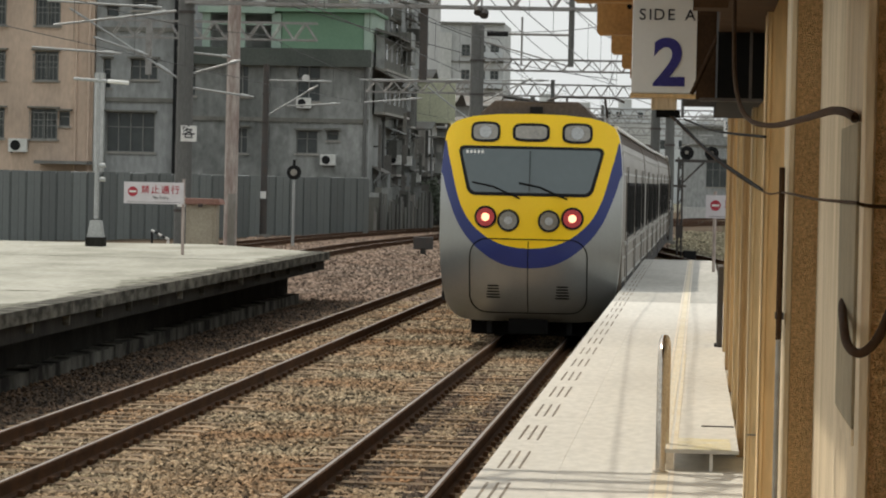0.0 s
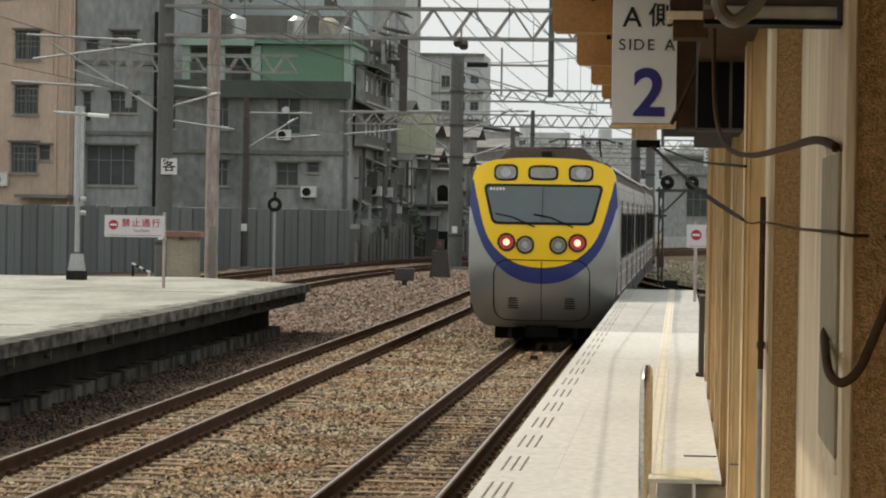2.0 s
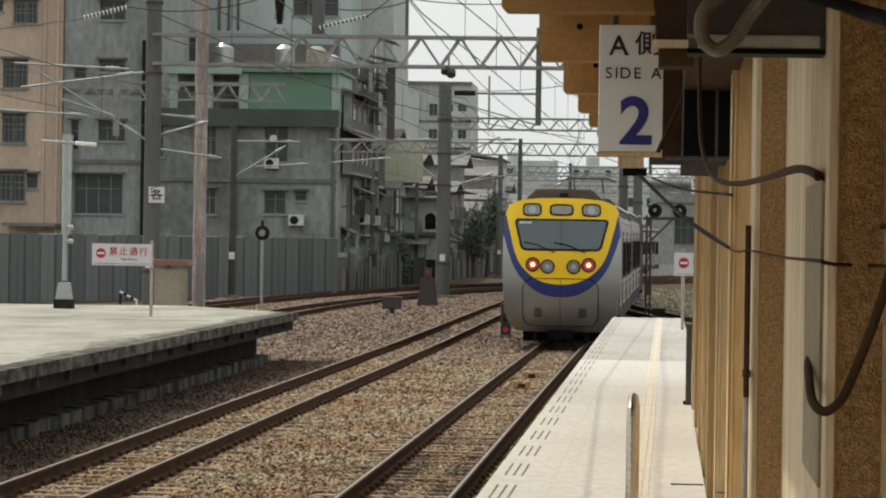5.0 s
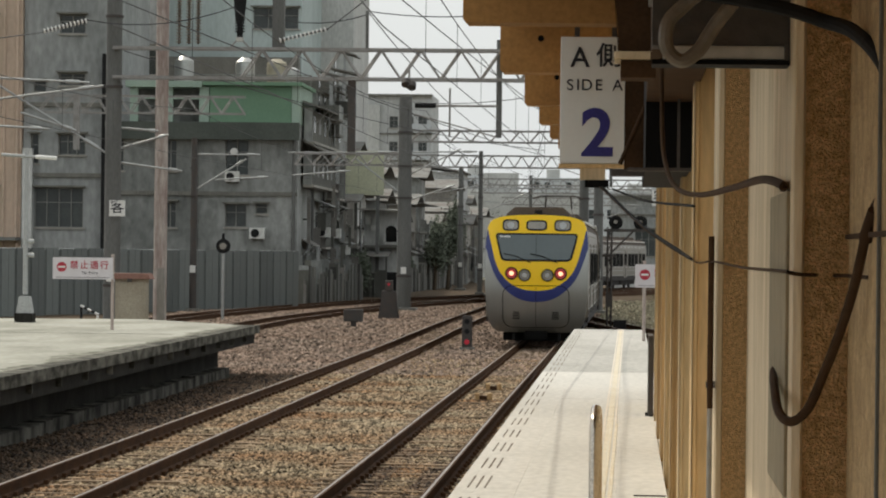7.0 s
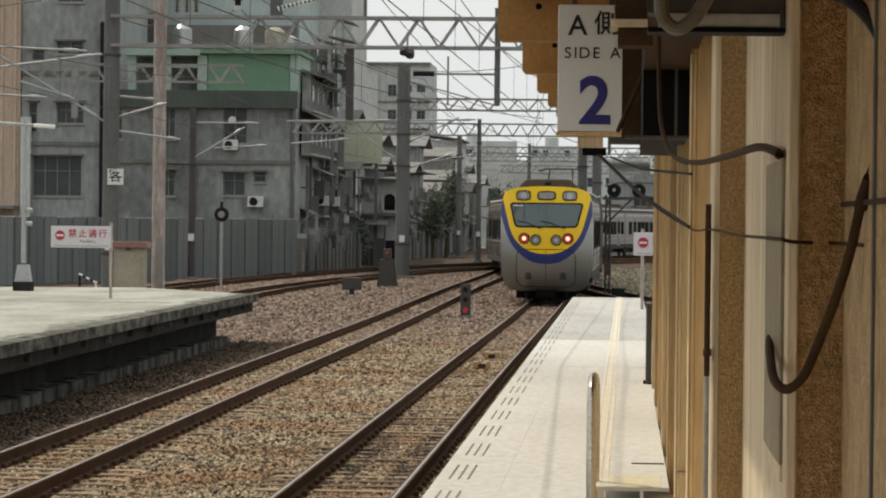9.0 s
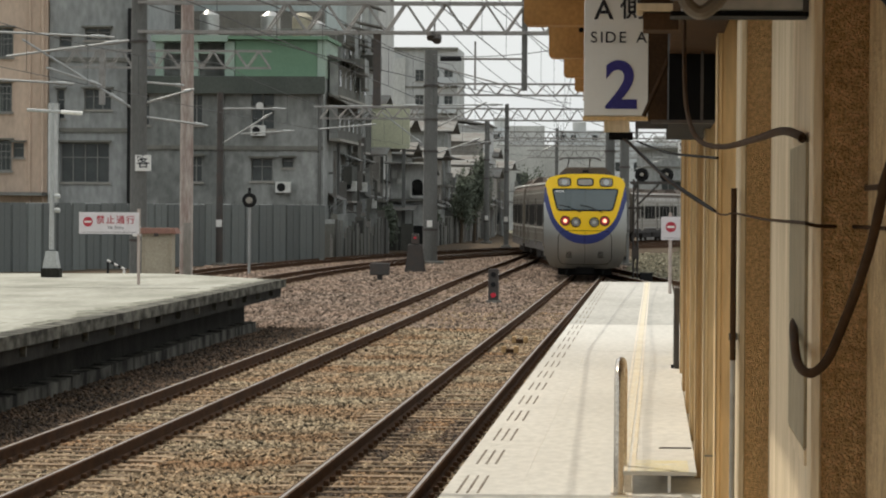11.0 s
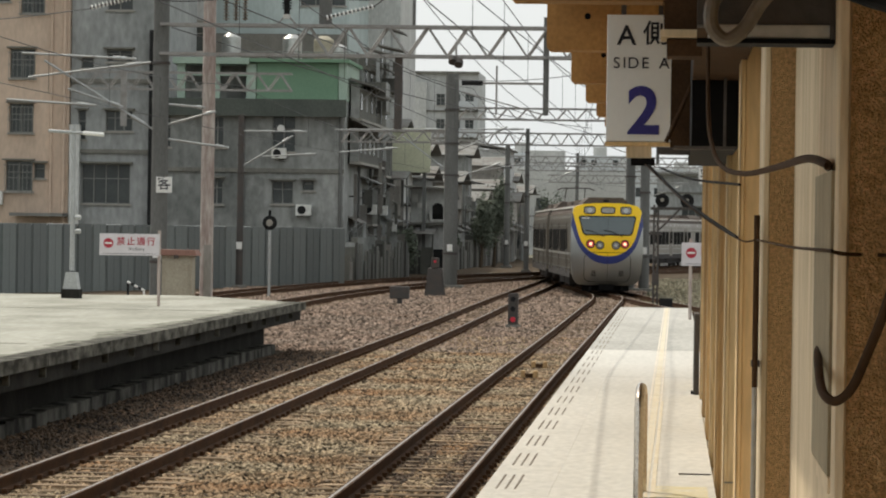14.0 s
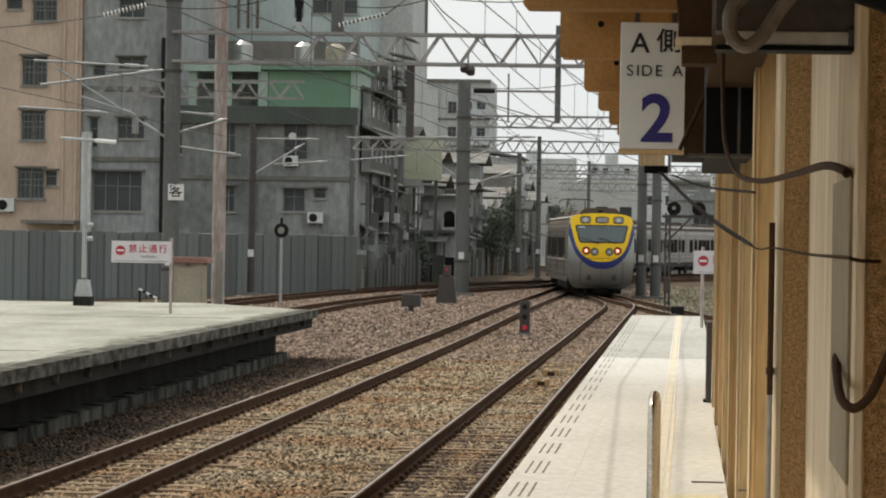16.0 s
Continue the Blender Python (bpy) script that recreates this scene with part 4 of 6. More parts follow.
truss("short pale lattice beam beside the thick mast", 152, -15.1, -10.2, 6.4, 6.9, 0.75, 0.03)
truss("grey lattice gantry beam further down the line", 220, -22.0, 4.0, 8.08, 8.84, 0.95, 0.045)
truss("short pale lattice beam on the slim mast", 141.5, -24.9, -16.2, 8.22, 8.93, 0.9, 0.035)
truss("far lattice gantry beam beyond the bend", 290, -14.0, 8.0, 8.1, 8.9, 1.1, 0.05)
truss("far lattice gantry beam beyond the bend", 340, -16.0, 12.0, 8.6, 9.4, 1.2, 0.06)
truss("far lattice gantry beam beyond the bend", 420, -16.0, 14.0, 8.6, 9.5, 1.3, 0.07)
arms("pale steel cantilever arms on the dark mast", -14.9, 97, [(-18.97, 7.42, -15.63, 7.28), (-18.77, 6.72, -15.2, 7.19), (-18.3, 7.21, -15.1, 5.25), (-19.39, 6.07, -16.78, 5.93), (-17.6, 6.4, -16.0, 5.9), (-14.8, 6.0, -13.6, 5.9), (-14.8, 5.0, -12.9, 4.75), (-14.7, 5.4, -13.3, 5.8)])
arms("pale steel cantilever arms on the slim mast", -18.3, 141.5, [(-18.3, 5.0, -16.1, 6.35), (-18.3, 6.52, -15.54, 6.52), (-17.41, 5.46, -15.17, 5.6)])
arms("pale cantilever arms on the thick mast", -10.0, 150, [(-15.2, 6.87, -10.2, 6.94), (-12.17, 6.61, -10.25, 5.15), (-15.0, 5.87, -12.43, 6.1), (-9.7, 6.0, -7.54, 7.1), (-9.7, 4.84, -7.78, 5.5), (-9.7, 6.95, -6.8, 7.0)])
arms("pale cantilever arms before the old houses", -19.9, 200, [(-19.9, 5.31, -16.47, 7.01), (-19.66, 6.75, -16.0, 6.9), (-19.7, 6.2, -15.5, 6.0), (-19.8, 7.8, -14.8, 8.0)])
arms("pale cantilever arms on a distant mast", -9.5, 215, [(-9.5, 5.0, -6.5, 6.4), (-9.4, 6.6, -6.0, 6.7), (-12.4, 6.3, -9.6, 6.8)])
arms("pale cantilever arms on a distant mast", -4.0, 290, [(-4.0, 5.0, 0.5, 6.6), (-3.9, 6.8, 1.0, 6.8), (-8.0, 6.5, -4.1, 7.0)])


def drop_post(x, y, z0, z1, w, label, arm=None, material="mast"):
    t = empty("drop_post", x, y, 0, label, "drop post", "drop posts")
    boxpart("post", (-w, w, -w, w, z0, z1), material, t)
    if arm:
        barpart("arm", [(0, -0.05, arm[1]), (arm[0] - x, -0.05, arm[1])], 0.035, "truss", t, n=6)
        barpart("stay", [(0, -0.05, z0), (arm[0] - x, -0.05, arm[1] - 0.25)], 0.02, "truss", t, n=6)
        barpart("insulator", [(arm[0] - x, -0.05, arm[1]), (arm[0] - x + 0.6, -0.05, arm[1])], 0.07, "rubber", t)
        barpart("hanger", [(arm[0] - x + 1.0, -0.05, arm[1] + 0.5), (arm[0] - x + 1.0, -0.05, arm[1] - 0.9)], 0.03, "truss", t, n=6)
    return t


drop_post(-8.02, 97, 5.35, 7.5, 0.11, "dark steel drop post under the gantry beam", None, "dark_steel")
drop_post(-3.79, 97, 5.8, 8.6, 0.08, "steel drop post with registration arm under the gantry beam", (-6.2, 6.7))
drop_post(-0.9, 154, 5.6, 8.0, 0.07, "steel drop post under the second gantry beam", (-3.0, 6.6))
drop_post(-23.25, 141.2, 6.65, 9.0, 0.12, "pale steel drop post on the short lattice beam", None, "truss")
drop_post(-7.6, 97, 8.28, 9.4, 0.04, "short steel post on the gantry beam")
drop_post(-3.4, 97, 8.28, 9.6, 0.04, "short steel post on the gantry beam")

lamp_ball = empty("floodlight", -6.35, 96.6, 7.36, "small dark floodlight hung under the gantry beam", "lamp")
for k, x in enumerate((-0.14, 0.14)):
    bm = bmesh.new()
    tube(bm, [(x * 0.6, -0.1, 0.02 - 0.08 * k), (x * 0.6, -0.2, -0.1 - 0.08 * k)], 0.13, 12)
    part("lamp_head", bm, "dark_steel", lamp_ball, smooth=True)
barpart("bracket", [(0, 0, 0.1), (0, 0, 0.5)], 0.03, "truss", lamp_ball, n=6)


def insulator_string(label, p, q, r, n, material):
    t = empty("insulator_string", *p, label, "insulator", "line insulators")
    d = Vector(q) - Vector(p)
    barpart("rod", [(0, 0, 0), tuple(d)], r * 0.35, "dark_steel", t, n=6)
    for i in range(n):
        a, b = d * ((i + 0.25) / n), d * ((i + 0.6) / n)
        barpart("disc", [tuple(a), tuple(b)], r, material, t, n=10, r1=r * 0.55)
    return t


insulator_string("white ribbed line insulator on the gantry", (-10.1, 96.6, 8.5), (-8.7, 96.6, 8.85), 0.085, 12, "sign_white")
insulator_string("white ribbed line insulator by the dark mast", (-16.9, 96.6, 8.72), (-15.6, 96.6, 9.05), 0.085, 12, "sign_white")
pend = empty("pendant_bushing", -11.25, 96.8, 8.3, "black tapered pendant bushing above the gantry", "insulator")
barpart("body", [(0, 0, 0.75), (0, 0, 1.3), (0, 0, 2.2)], 0.13, "rubber", pend, n=14, r1=0.24)
for k in range(4):
    barpart("rib", [(0, 0, 0.45 + 0.08 * k), (0, 0, 0.49 + 0.08 * k)], 0.14, "rubber", pend, n=14)
barpart("neck", [(0, 0, 0.3), (0, 0, 0.75)], 0.085, "rubber", pend, n=12)
barpart("cap", [(0, 0, 0.18), (0, 0, 0.3)], 0.11, "vent_pale", pend, n=12, label="pale metal cap")
for sx in (-1, 1):
    barpart("stand_leg", [(sx * 0.28, 0, 0), (sx * 0.1, 0, 0.2)], 0.03, "truss", pend, n=6)
for x in (-13.0, -12.72, -12.45):
    insulator_string("brown ribbed bushing on the gantry", (x, 96.8, 10.2), (x, 96.8, 8.4), 0.1, 20, "bushing")
drop_post(-10.15, 97, 8.28, 12.5, 0.17, "grey steel post standing on the gantry beam")


def wire_run(label, pts, r=0.012, sag=0.0, n=8):
    """A hanging wire through supports, with a sag in each span."""
    t = empty("overhead_wire", 0, 0, 0, label, "overhead wire", "overhead wires")
    path = []
    for a, b in zip(pts, pts[1:]):
        for i in range(n):
            k = i / n
            p = Vector(a).lerp(Vector(b), k)
            p.z -= 4 * sag * k * (1 - k)
            path.append(p)
    barpart("strand", path + [Vector(pts[-1])], r, "wire", t, n=5)
    return t


for line, xs in ((MAIN, 0.0), (LEFT, 0.0), (YARD, 0.0)):
    sup = [(at(line, y) + (0.15 if i % 2 else -0.15), y, 0.0) for i, y in enumerate((40, 97, 154, 220, 285)) if line is not LEFT or y < 200]
    if line is MAIN:
        sup = [(-2.1, -17, 0.0), (-2.95, 40, 0.0)] + sup[1:]
    top = [(x, y, 6.55) for x, y, _ in sup]
    wire_run("dark stranded messenger wire over the track", top, 0.009, 0.55)
    run = wire_run("thin dark contact wire over the track", [(x, y, 5.15) for x, y, _ in sup], 0.0085)
    for a, b in zip(top, top[1:]):
        for i in range(1, 8):
            k = i / 8
            p = Vector(a).lerp(Vector(b), k)
            barpart("dropper", [(p.x, p.y, 5.15), (p.x, p.y, 6.55 - 4 * 0.55 * k * (1 - k))], 0.006, "wire", run, n=4)
for a, b, sag in (((-8.7, 96.6, 8.85), (-1.0, 60, 10.2), 0.1), ((-16.9, 96.6, 8.7), (-30, 120, 9.6), 0.2), ((-15.6, 96.6, 9.05), (-11.3, 96.7, 9.5), 0.3), ((-14.6, 97, 8.2), (-3.9, 154, 7.2), 0.4), ((-7.6, 97, 9.4), (-3.4, 97, 9.4), 0.15), ((-11.2, 97, 9.5), (-7.6, 97, 9.3), 0.35), ((-3.4, 97, 9.5), (-3.0, 154, 8.0), 0.3), ((-7.6, 97, 9.4), (-6.8, 154, 8.1), 0.3), ((-6.8, 60, 9.2), (-2.0, 154, 7.6), 0.2), ((-13, 70, 8.6), (-2.6, 220, 8.2), 0.5), ((-10, 150, 9.0), (-9.5, 215, 8.6), 0.6), ((-10, 150, 9.2), (1.2, 97, 8.0), 0.5), ((-2.0, 150, 9.0), (4, 330, 9), 0.8), ((-9.5, 215, 8.7), (-4, 290, 9.0), 0.8), ((-3, 97, 8.2), (-1.2, 150, 8.6), 0.4)):
    wire_run("dark overhead feeder wire between masts", [a, b], 0.016, sag)


# ---- signals, signs and cabinets along the line ----
def no_entry(x, y, posts, label):
    """A long board whose lower left corner stands at x, on the given posts."""
    t = empty("no_entry_sign", x, y, PLAT_Z, label, "sign", "no entry signs")
    for p in posts:
        barpart("post", [(p, 0, 0), (p, 0, 1.5)], 0.032, "mast_pink", t, n=10)
    base = boxpart("board", (0, 1.2, -0.05, -0.034, 1.0, 1.43), "board_white", t, "weathered white board")
    bm = bmesh.new()
    tube(bm, [(0.18, -0.051, 1.24), (0.18, -0.055, 1.24)], 0.098, 24)
    part("disc", bm, "sign_red", base, "red disc")
    boxpart("disc_bar", (0.11, 0.25, -0.058, -0.056, 1.222, 1.258), "sign_white", base)
    for k, c in enumerate("禁止通行"):
        lettering("lettering", c, 0.175, "sign_red", base, pose(0.43 + 0.2 * k, -0.053, 1.27, 90), "", 0.012)
    lettering("lettering", "No Entry", 0.085, "sign_black", base, pose(0.74, -0.053, 1.125, 90))
    boxpart("rule", (0.06, 1.14, -0.0525, -0.051, 1.03, 1.038), "sign_black", base)
    return t


no_entry(-11.42, 66.7, (1.19,), "white no entry sign board on a thin post")
no_entry(0.1, 63.0, (0.17, 1.0), "white no entry sign board on wooden posts")


def stop_sign(x, y, z, label, mount):
    t = empty("stop_sign", x, y, z, label, "sign", "stop position signs")
    boxpart("board", (-0.23, 0.23, -0.012, 0.012, -0.23, 0.23), "sign_white", t, bevel=0.004)
    lettering("lettering", "客", 0.4, "sign_black", t, pose(0, -0.016, 0.015, 90), "", 0.01)
    barpart("bracket", [(0, 0.02, 0), (mount, 0.06, 0)], 0.02, "dark_steel", t, n=6)
    return t


stop_sign(-14.72, 96.7, 3.66, "square white stop sign with black character on the mast", -0.2)
stop_sign(0.84, 97, 4.13, "square white stop sign with black character on a post", 0.25)
barpart_post = empty("sign_post", 1.0, 97.05, -0.3, "slim grey post carrying a stop sign", "post")
barpart("pole", [(0, 0, 0), (0, 0, 4.9)], 0.05, "mast", barpart_post)

lamp = empty("street_lamp", -13.05, 72.7, PLAT_Z, "white tapering platform lamp post on a concrete block", "lamp post")
boxpart("block", (-0.2, 0.2, -0.2, 0.2, 0, 0.2), "concrete_black", lamp, bevel=0.02)
bm = bmesh.new()
prism(bm, [(-0.17, 0.2), (0.17, 0.2), (0.11, 0.56), (-0.11, 0.56)], "y", -0.16, 0.16)
part("base_cover", bm, "galv", lamp, "pale steel base cover")
barpart("pole", [(0, 0, 0.6), (0, 0, 2.0), (0, 0, 3.75)], 0.056, "galv", lamp, r1=0.04)
barpart("arm", [(-0.55, -0.02, 3.62), (0.66, -0.02, 3.55)], 0.035, "galv", lamp)
barpart("lamp_head", [(0.2, -0.02, 3.58), (0.66, -0.02, 3.55)], 0.042, "sign_white", lamp)
for z in (1.45, 1.75):
    barpart("clamp", [(0.05, 0, z), (0.18, 0, z)], 0.05, "galv", lamp)

cab = empty("trackside_cabinet", -12.98, 88.0, -0.34, "beige trackside cabinet with red pitched roof", "cabinet")
boxpart("body", (-0.4, 0.4, -0.3, 0.3, 0, 2.05), "cabinet_beige", cab, bevel=0.015)
boxpart("door_panel", (-0.32, 0.32, -0.33, -0.302, 0.1, 1.95), "cabinet_beige", cab, bevel=0.01)
bm = bmesh.new()
prism(bm, [(-0.54, 2.05), (0.54, 2.05), (0.47, 2.2), (-0.47, 2.2)], "y", -0.42, 0.42)
part("roof", bm, "red_roof", cab, "red metal roof")
boxpart("latch", (-0.06, 0.06, -0.46, -0.42, 1.98, 2.06), "dark_steel", cab)
col = empty("timber_post", -12.3, 88.6, -0.2, "weathered brown timber post beside the cabinet", "post")
boxpart("post", (-0.1, 0.1, -0.1, 0.1, 0, 2.2), "timber", col)

sig = empty("round_signal", -15.05, 125, -0.3, "round black signal head on a slim grey post", "signal")
barpart("post", [(0, 0, 0), (0, 0, 2.8)], 0.052, "galv", sig)
bm = bmesh.new()
tube(bm, [(0, 0.02, 2.95), (0, -0.06, 2.95)], 0.27, 24)
part("target", bm, "rubber", sig)
bm = bmesh.new()
tube(bm, [(0, -0.06, 2.95), (0, -0.12, 2.95)], 0.13, 16)
part("lens", bm, "lens_grey", sig)
boxpart("finial", (-0.05, 0.05, -0.03, 0.03, 3.2, 3.42), "rubber", sig)

tb = empty("point_machine", -9.45, 116, -0.2, "dark square point indicator box on a stem", "point machine")
boxpart("case", (-0.33, 0.33, -0.2, 0.2, 0.3, 0.72), "dark_steel", tb, bevel=0.03)
boxpart("stem", (-0.09, 0.09, -0.09, 0.09, 0.0, 0.3), "dark_steel", tb)
boxpart("foot", (-0.28, 0.28, -0.2, 0.2, -0.08, 0.05), "concrete_dark", tb)

cone = empty("dwarf_signal", -9.3, 131, -0.2, "tapered dark dwarf signal with small red light", "signal")
bm = bmesh.new()
prism(bm, [(-0.42, 0), (0.42, 0), (0.27, 1.2), (-0.27, 1.2)], "y", -0.25, 0.25)
part("housing", bm, "dark_steel", cone, bevel=0.04)
boxpart("head", (-0.15, 0.15, -0.15, 0.15, 1.2, 1.6), "dark_steel", cone, bevel=0.03)
bm = bmesh.new()
tube(bm, [(0, -0.148, 1.45), (0, -0.18, 1.45)], 0.05, 12)
part("lens", bm, "signal_red", cone)

dw = empty("dwarf_signal", -4.42, 92.6, -0.2, "small dark dwarf signal between tracks showing red", "signal")
boxpart("base", (-0.2, 0.2, -0.15, 0.15, -0.05, 0.12), "concrete_dark", dw)
boxpart("housing", (-0.14, 0.14, -0.11, 0.11, 0.1, 0.98), "dark_steel", dw, bevel=0.02)
for z, m_ in ((0.26, "signal_red"), (0.55, "rubber"), (0.82, "rubber")):
    bm = bmesh.new()
    tube(bm, [(0, -0.1, z), (0, -0.16, z)], 0.07, 14)
    part("lens", bm, m_, dw)

for y in (60.9, 65.4):
    b = empty("track_beacon", -2.6, y, -0.15, "brown steel track beacon plate between the rails", "track beacon", "track beacons")
    for x in (-0.15, 0.07):
        boxpart("bracket", (x, x + 0.08, -0.15, 0.15, 0, 0.12), "pier_brown", b, bevel=0.012)
    boxpart("plate", (-0.069, 0.069, -0.12, 0.12, 0.0, 0.07), "rail_rust", b)
    boxpart("cross_bar", (-0.13, 0.13, 0.16, 0.21, 0.0, 0.06), "rail_rust", b)

rs = empty("colour_light_signal", -0.7, 116.5, -0.3, "black two-headed colour light signal on a lattice post", "signal")
for s in (-0.07, 0.07):
    barpart("post", [(s, 0, 0), (s, 0, 3.75)], 0.035, "dark_steel", rs)
for k in range(9):
    barpart("lattice", [(-0.07, 0, 0.4 * k + 0.1), (0.07, 0, 0.4 * k + 0.4)], 0.02, "dark_steel", rs, n=5)
boxpart("cross_arm", (-0.2, 1.2, -0.06, 0.06, 3.58, 3.68), "dark_steel", rs)
barpart("brace", [(0.05, 0, 2.85), (0.8, 0, 3.6)], 0.035, "dark_steel", rs, n=6)
boxpart("side_bar", (-0.25, 0.2, -0.04, 0.04, 2.72, 2.8), "dark_steel", rs)
boxpart("relay_box", (-0.12, 0.12, -0.18, -0.05, 1.0, 1.4), "dark_steel", rs)
boxpart("foot_box", (0.15, 0.6, -0.2, 0.2, 0.1, 0.55), "rubber", rs, bevel=0.02)
for x in (0.2, 1.05):
    bm = bmesh.new()
    tube(bm, [(x, 0.05, 3.9), (x, -0.03, 3.9)], 0.24, 24)
    head = part("target_disc", bm, "rubber", rs)
    bm = bmesh.new()
    tube(bm, [(x, -0.03, 3.92), (x, -0.25, 3.92)], 0.12, 16)
    part("hood", bm, "black", head)
    bm = bmesh.new()
    tube(bm, [(x, -0.26, 3.92), (x, -0.262, 3.92)], 0.07, 12)
    part("lens", bm, "lens_grey", head)

mk = empty("marker_board", -13.68, 84, -0.2, "small black and white striped marker rail", "marker")
for k in range(5):
    barpart("striped_bar", [(0.09 * k, 0, 1.27 - 0.045 * k), (0.09 * k + 0.09, 0, 1.225 - 0.045 * k)], 0.03, "sign_white" if k % 2 == 0 else "rubber", mk)
for x in (0.02, 0.43):
    barpart("leg", [(x, 0, 0), (x, 0, 1.24 - 0.5 * x)], 0.03, "sign_white" if x > 0.1 else "rubber", mk)

# ---- metal hoarding ----
fence = empty("fence", 0, 0, 0, "grey-green ribbed metal hoarding along the railway", "fence", kind="structure")
bm = bmesh.new()
W = 0.62
prism(bm, [(-W, 0.06), (-W + 0.05, 0.05), (-W + 0.08, -0.06), (-0.05, -0.062), (-0.03, -0.04), (0.03, -0.04), (0.05, -0.062), (W - 0.08, -0.06), (W - 0.05, 0.05), (W, 0.06), (W, 0.075), (-W, 0.075)], "z", 0, 2.9)
PANEL = mesh_of(bm, "fence_panel", "fence")
corners = [Vector((-30.5, 100.0, -0.4)), Vector((-24.0, 125.0, -0.4)), Vector((-18.75, 143.8, -0.4)), Vector((-15.0, 153.0, -0.4))]
for a, b in zip(corners, corners[1:]):
    d = b - a
    n = int(d.length / (2 * W))
    ang = math.degrees(math.atan2(d.y, d.x))
    for i in range(n):
        p = a + d * ((i + 0.5) / n)
        piece("fence_panel", PANEL, fence, pose(p.x, p.y, p.z + rnd.uniform(-0.015, 0.015), 0, 0, ang))
    barpart("top_rail", [a + Vector((0, 0.1, 2.87)), b + Vector((0, 0.1, 2.87))], 0.035, "galv", fence)


# ---- buildings ----
def px(x):
    return -30.8 + 0.02785 * x


def pz(y, x=200):
    return 13.12 - 0.02772 * y + 0.00027 * x


def pierced_wall(bm, x0, x1, z0, z1, y0, y1, holes):
    """A wall from y0 back to y1 with rectangular openings (x0, x1, z0, z1), as one shell."""
    xs = sorted({x0, x1, *(v for h in holes for v in h[:2] if x0 < v < x1)})
    zs = sorted({z0, z1, *(v for h in holes for v in h[2:4] if z0 < v < z1)})
    v = {}

    def vert(i, k, y):
        if (i, k, y) not in v:
            v[i, k, y] = bm.verts.new((xs[i], y, zs[k]))
        return v[i, k, y]

    def solid(i, k):
        if not (0 <= i < len(xs) - 1 and 0 <= k < len(zs) - 1):
            return False
        mx, mz = (xs[i] + xs[i + 1]) / 2, (zs[k] + zs[k + 1]) / 2
        return not any(h[0] < mx < h[1] and h[2] < mz < h[3] for h in holes)

    for i in range(len(xs) - 1):
        for k in range(len(zs) - 1):
            if not solid(i, k):
                continue
            for y in (y0, y1):
                bm.faces.new((vert(i, k, y), vert(i + 1, k, y), vert(i + 1, k + 1, y), vert(i, k + 1, y)))
            for di, dk, a, b in ((-1, 0, (i, k), (i, k + 1)), (1, 0, (i + 1, k), (i + 1, k + 1)), (0, -1, (i, k), (i + 1, k)), (0, 1, (i, k + 1), (i + 1, k + 1))):
                if not solid(i + di, k + dk):
                    bm.faces.new((vert(*a, y0), vert(*b, y0), vert(*b, y1), vert(*a, y1)))


def window_in(thing, x0, x1, z0, z1, y, bars=2, grille=False, hood=True):
    w = empty("window", 0, 0, 0, "", "")
    w.parent = thing
    for k in ("label", "category"):
        if k in w:
            del w[k]
    boxpart("pane", (x0, x1, y + 0.2, y + 0.21, z0, z1), "pane", w)
    t = 0.05
    bm = bmesh.new()
    for q in ((x0, x0 + t, z0, z1), (x1 - t, x1, z0, z1), (x0 + t, x1 - t, z0, z0 + t), (x0 + t, x1 - t, z1 - t, z1)):
        box(bm, q[0], q[1], y + 0.12, y + 0.19, q[2], q[3])
    for k in range(1, bars):
        c = x0 + (x1 - x0) * k / bars
        box(bm, c - 0.025, c + 0.025, y + 0.125, y + 0.19, z0 + t, z1 - t)
    box(bm, x0 + t, x1 - t, y + 0.13, y + 0.185, z0 + (z1 - z0) * 0.62, z0 + (z1 - z0) * 0.62 + 0.04)
    part("window_frame", bm, "win_frame", w)
    boxpart("window_sill", (x0 - 0.08, x1 + 0.08, y - 0.1, y + 0.12, z0 - 0.08, z0), "concrete", w)
    if hood:
        boxpart("hood", (x0 - 0.12, x1 + 0.12, y - 0.35, y - 0.001, z1 + 0.02, z1 + 0.1), "concrete_dark", w)
    if grille:
        bm = bmesh.new()
        zt = z0 + (z1 - z0) * 0.86
        for k in range(7):
            c = x0 + (x1 - x0) * k / 6
            box(bm, c - 0.012, c + 0.012, y - 0.32, y - 0.295, z0 - 0.1, zt)
        for z in (z0 - 0.1, (z0 + zt) / 2, zt):
            box(bm, x0 - 0.05, x1 + 0.05, y - 0.33, y - 0.29, z, z + 0.03)
        for c in (x0, x1):
            box(bm, c - 0.015, c + 0.015, y - 0.3, y, zt - 0.03, zt)
            box(bm, c - 0.015, c + 0.015, y - 0.3, y, z0 - 0.1, z0 - 0.07)
        part("grille", bm, "win_frame", w)
    return w


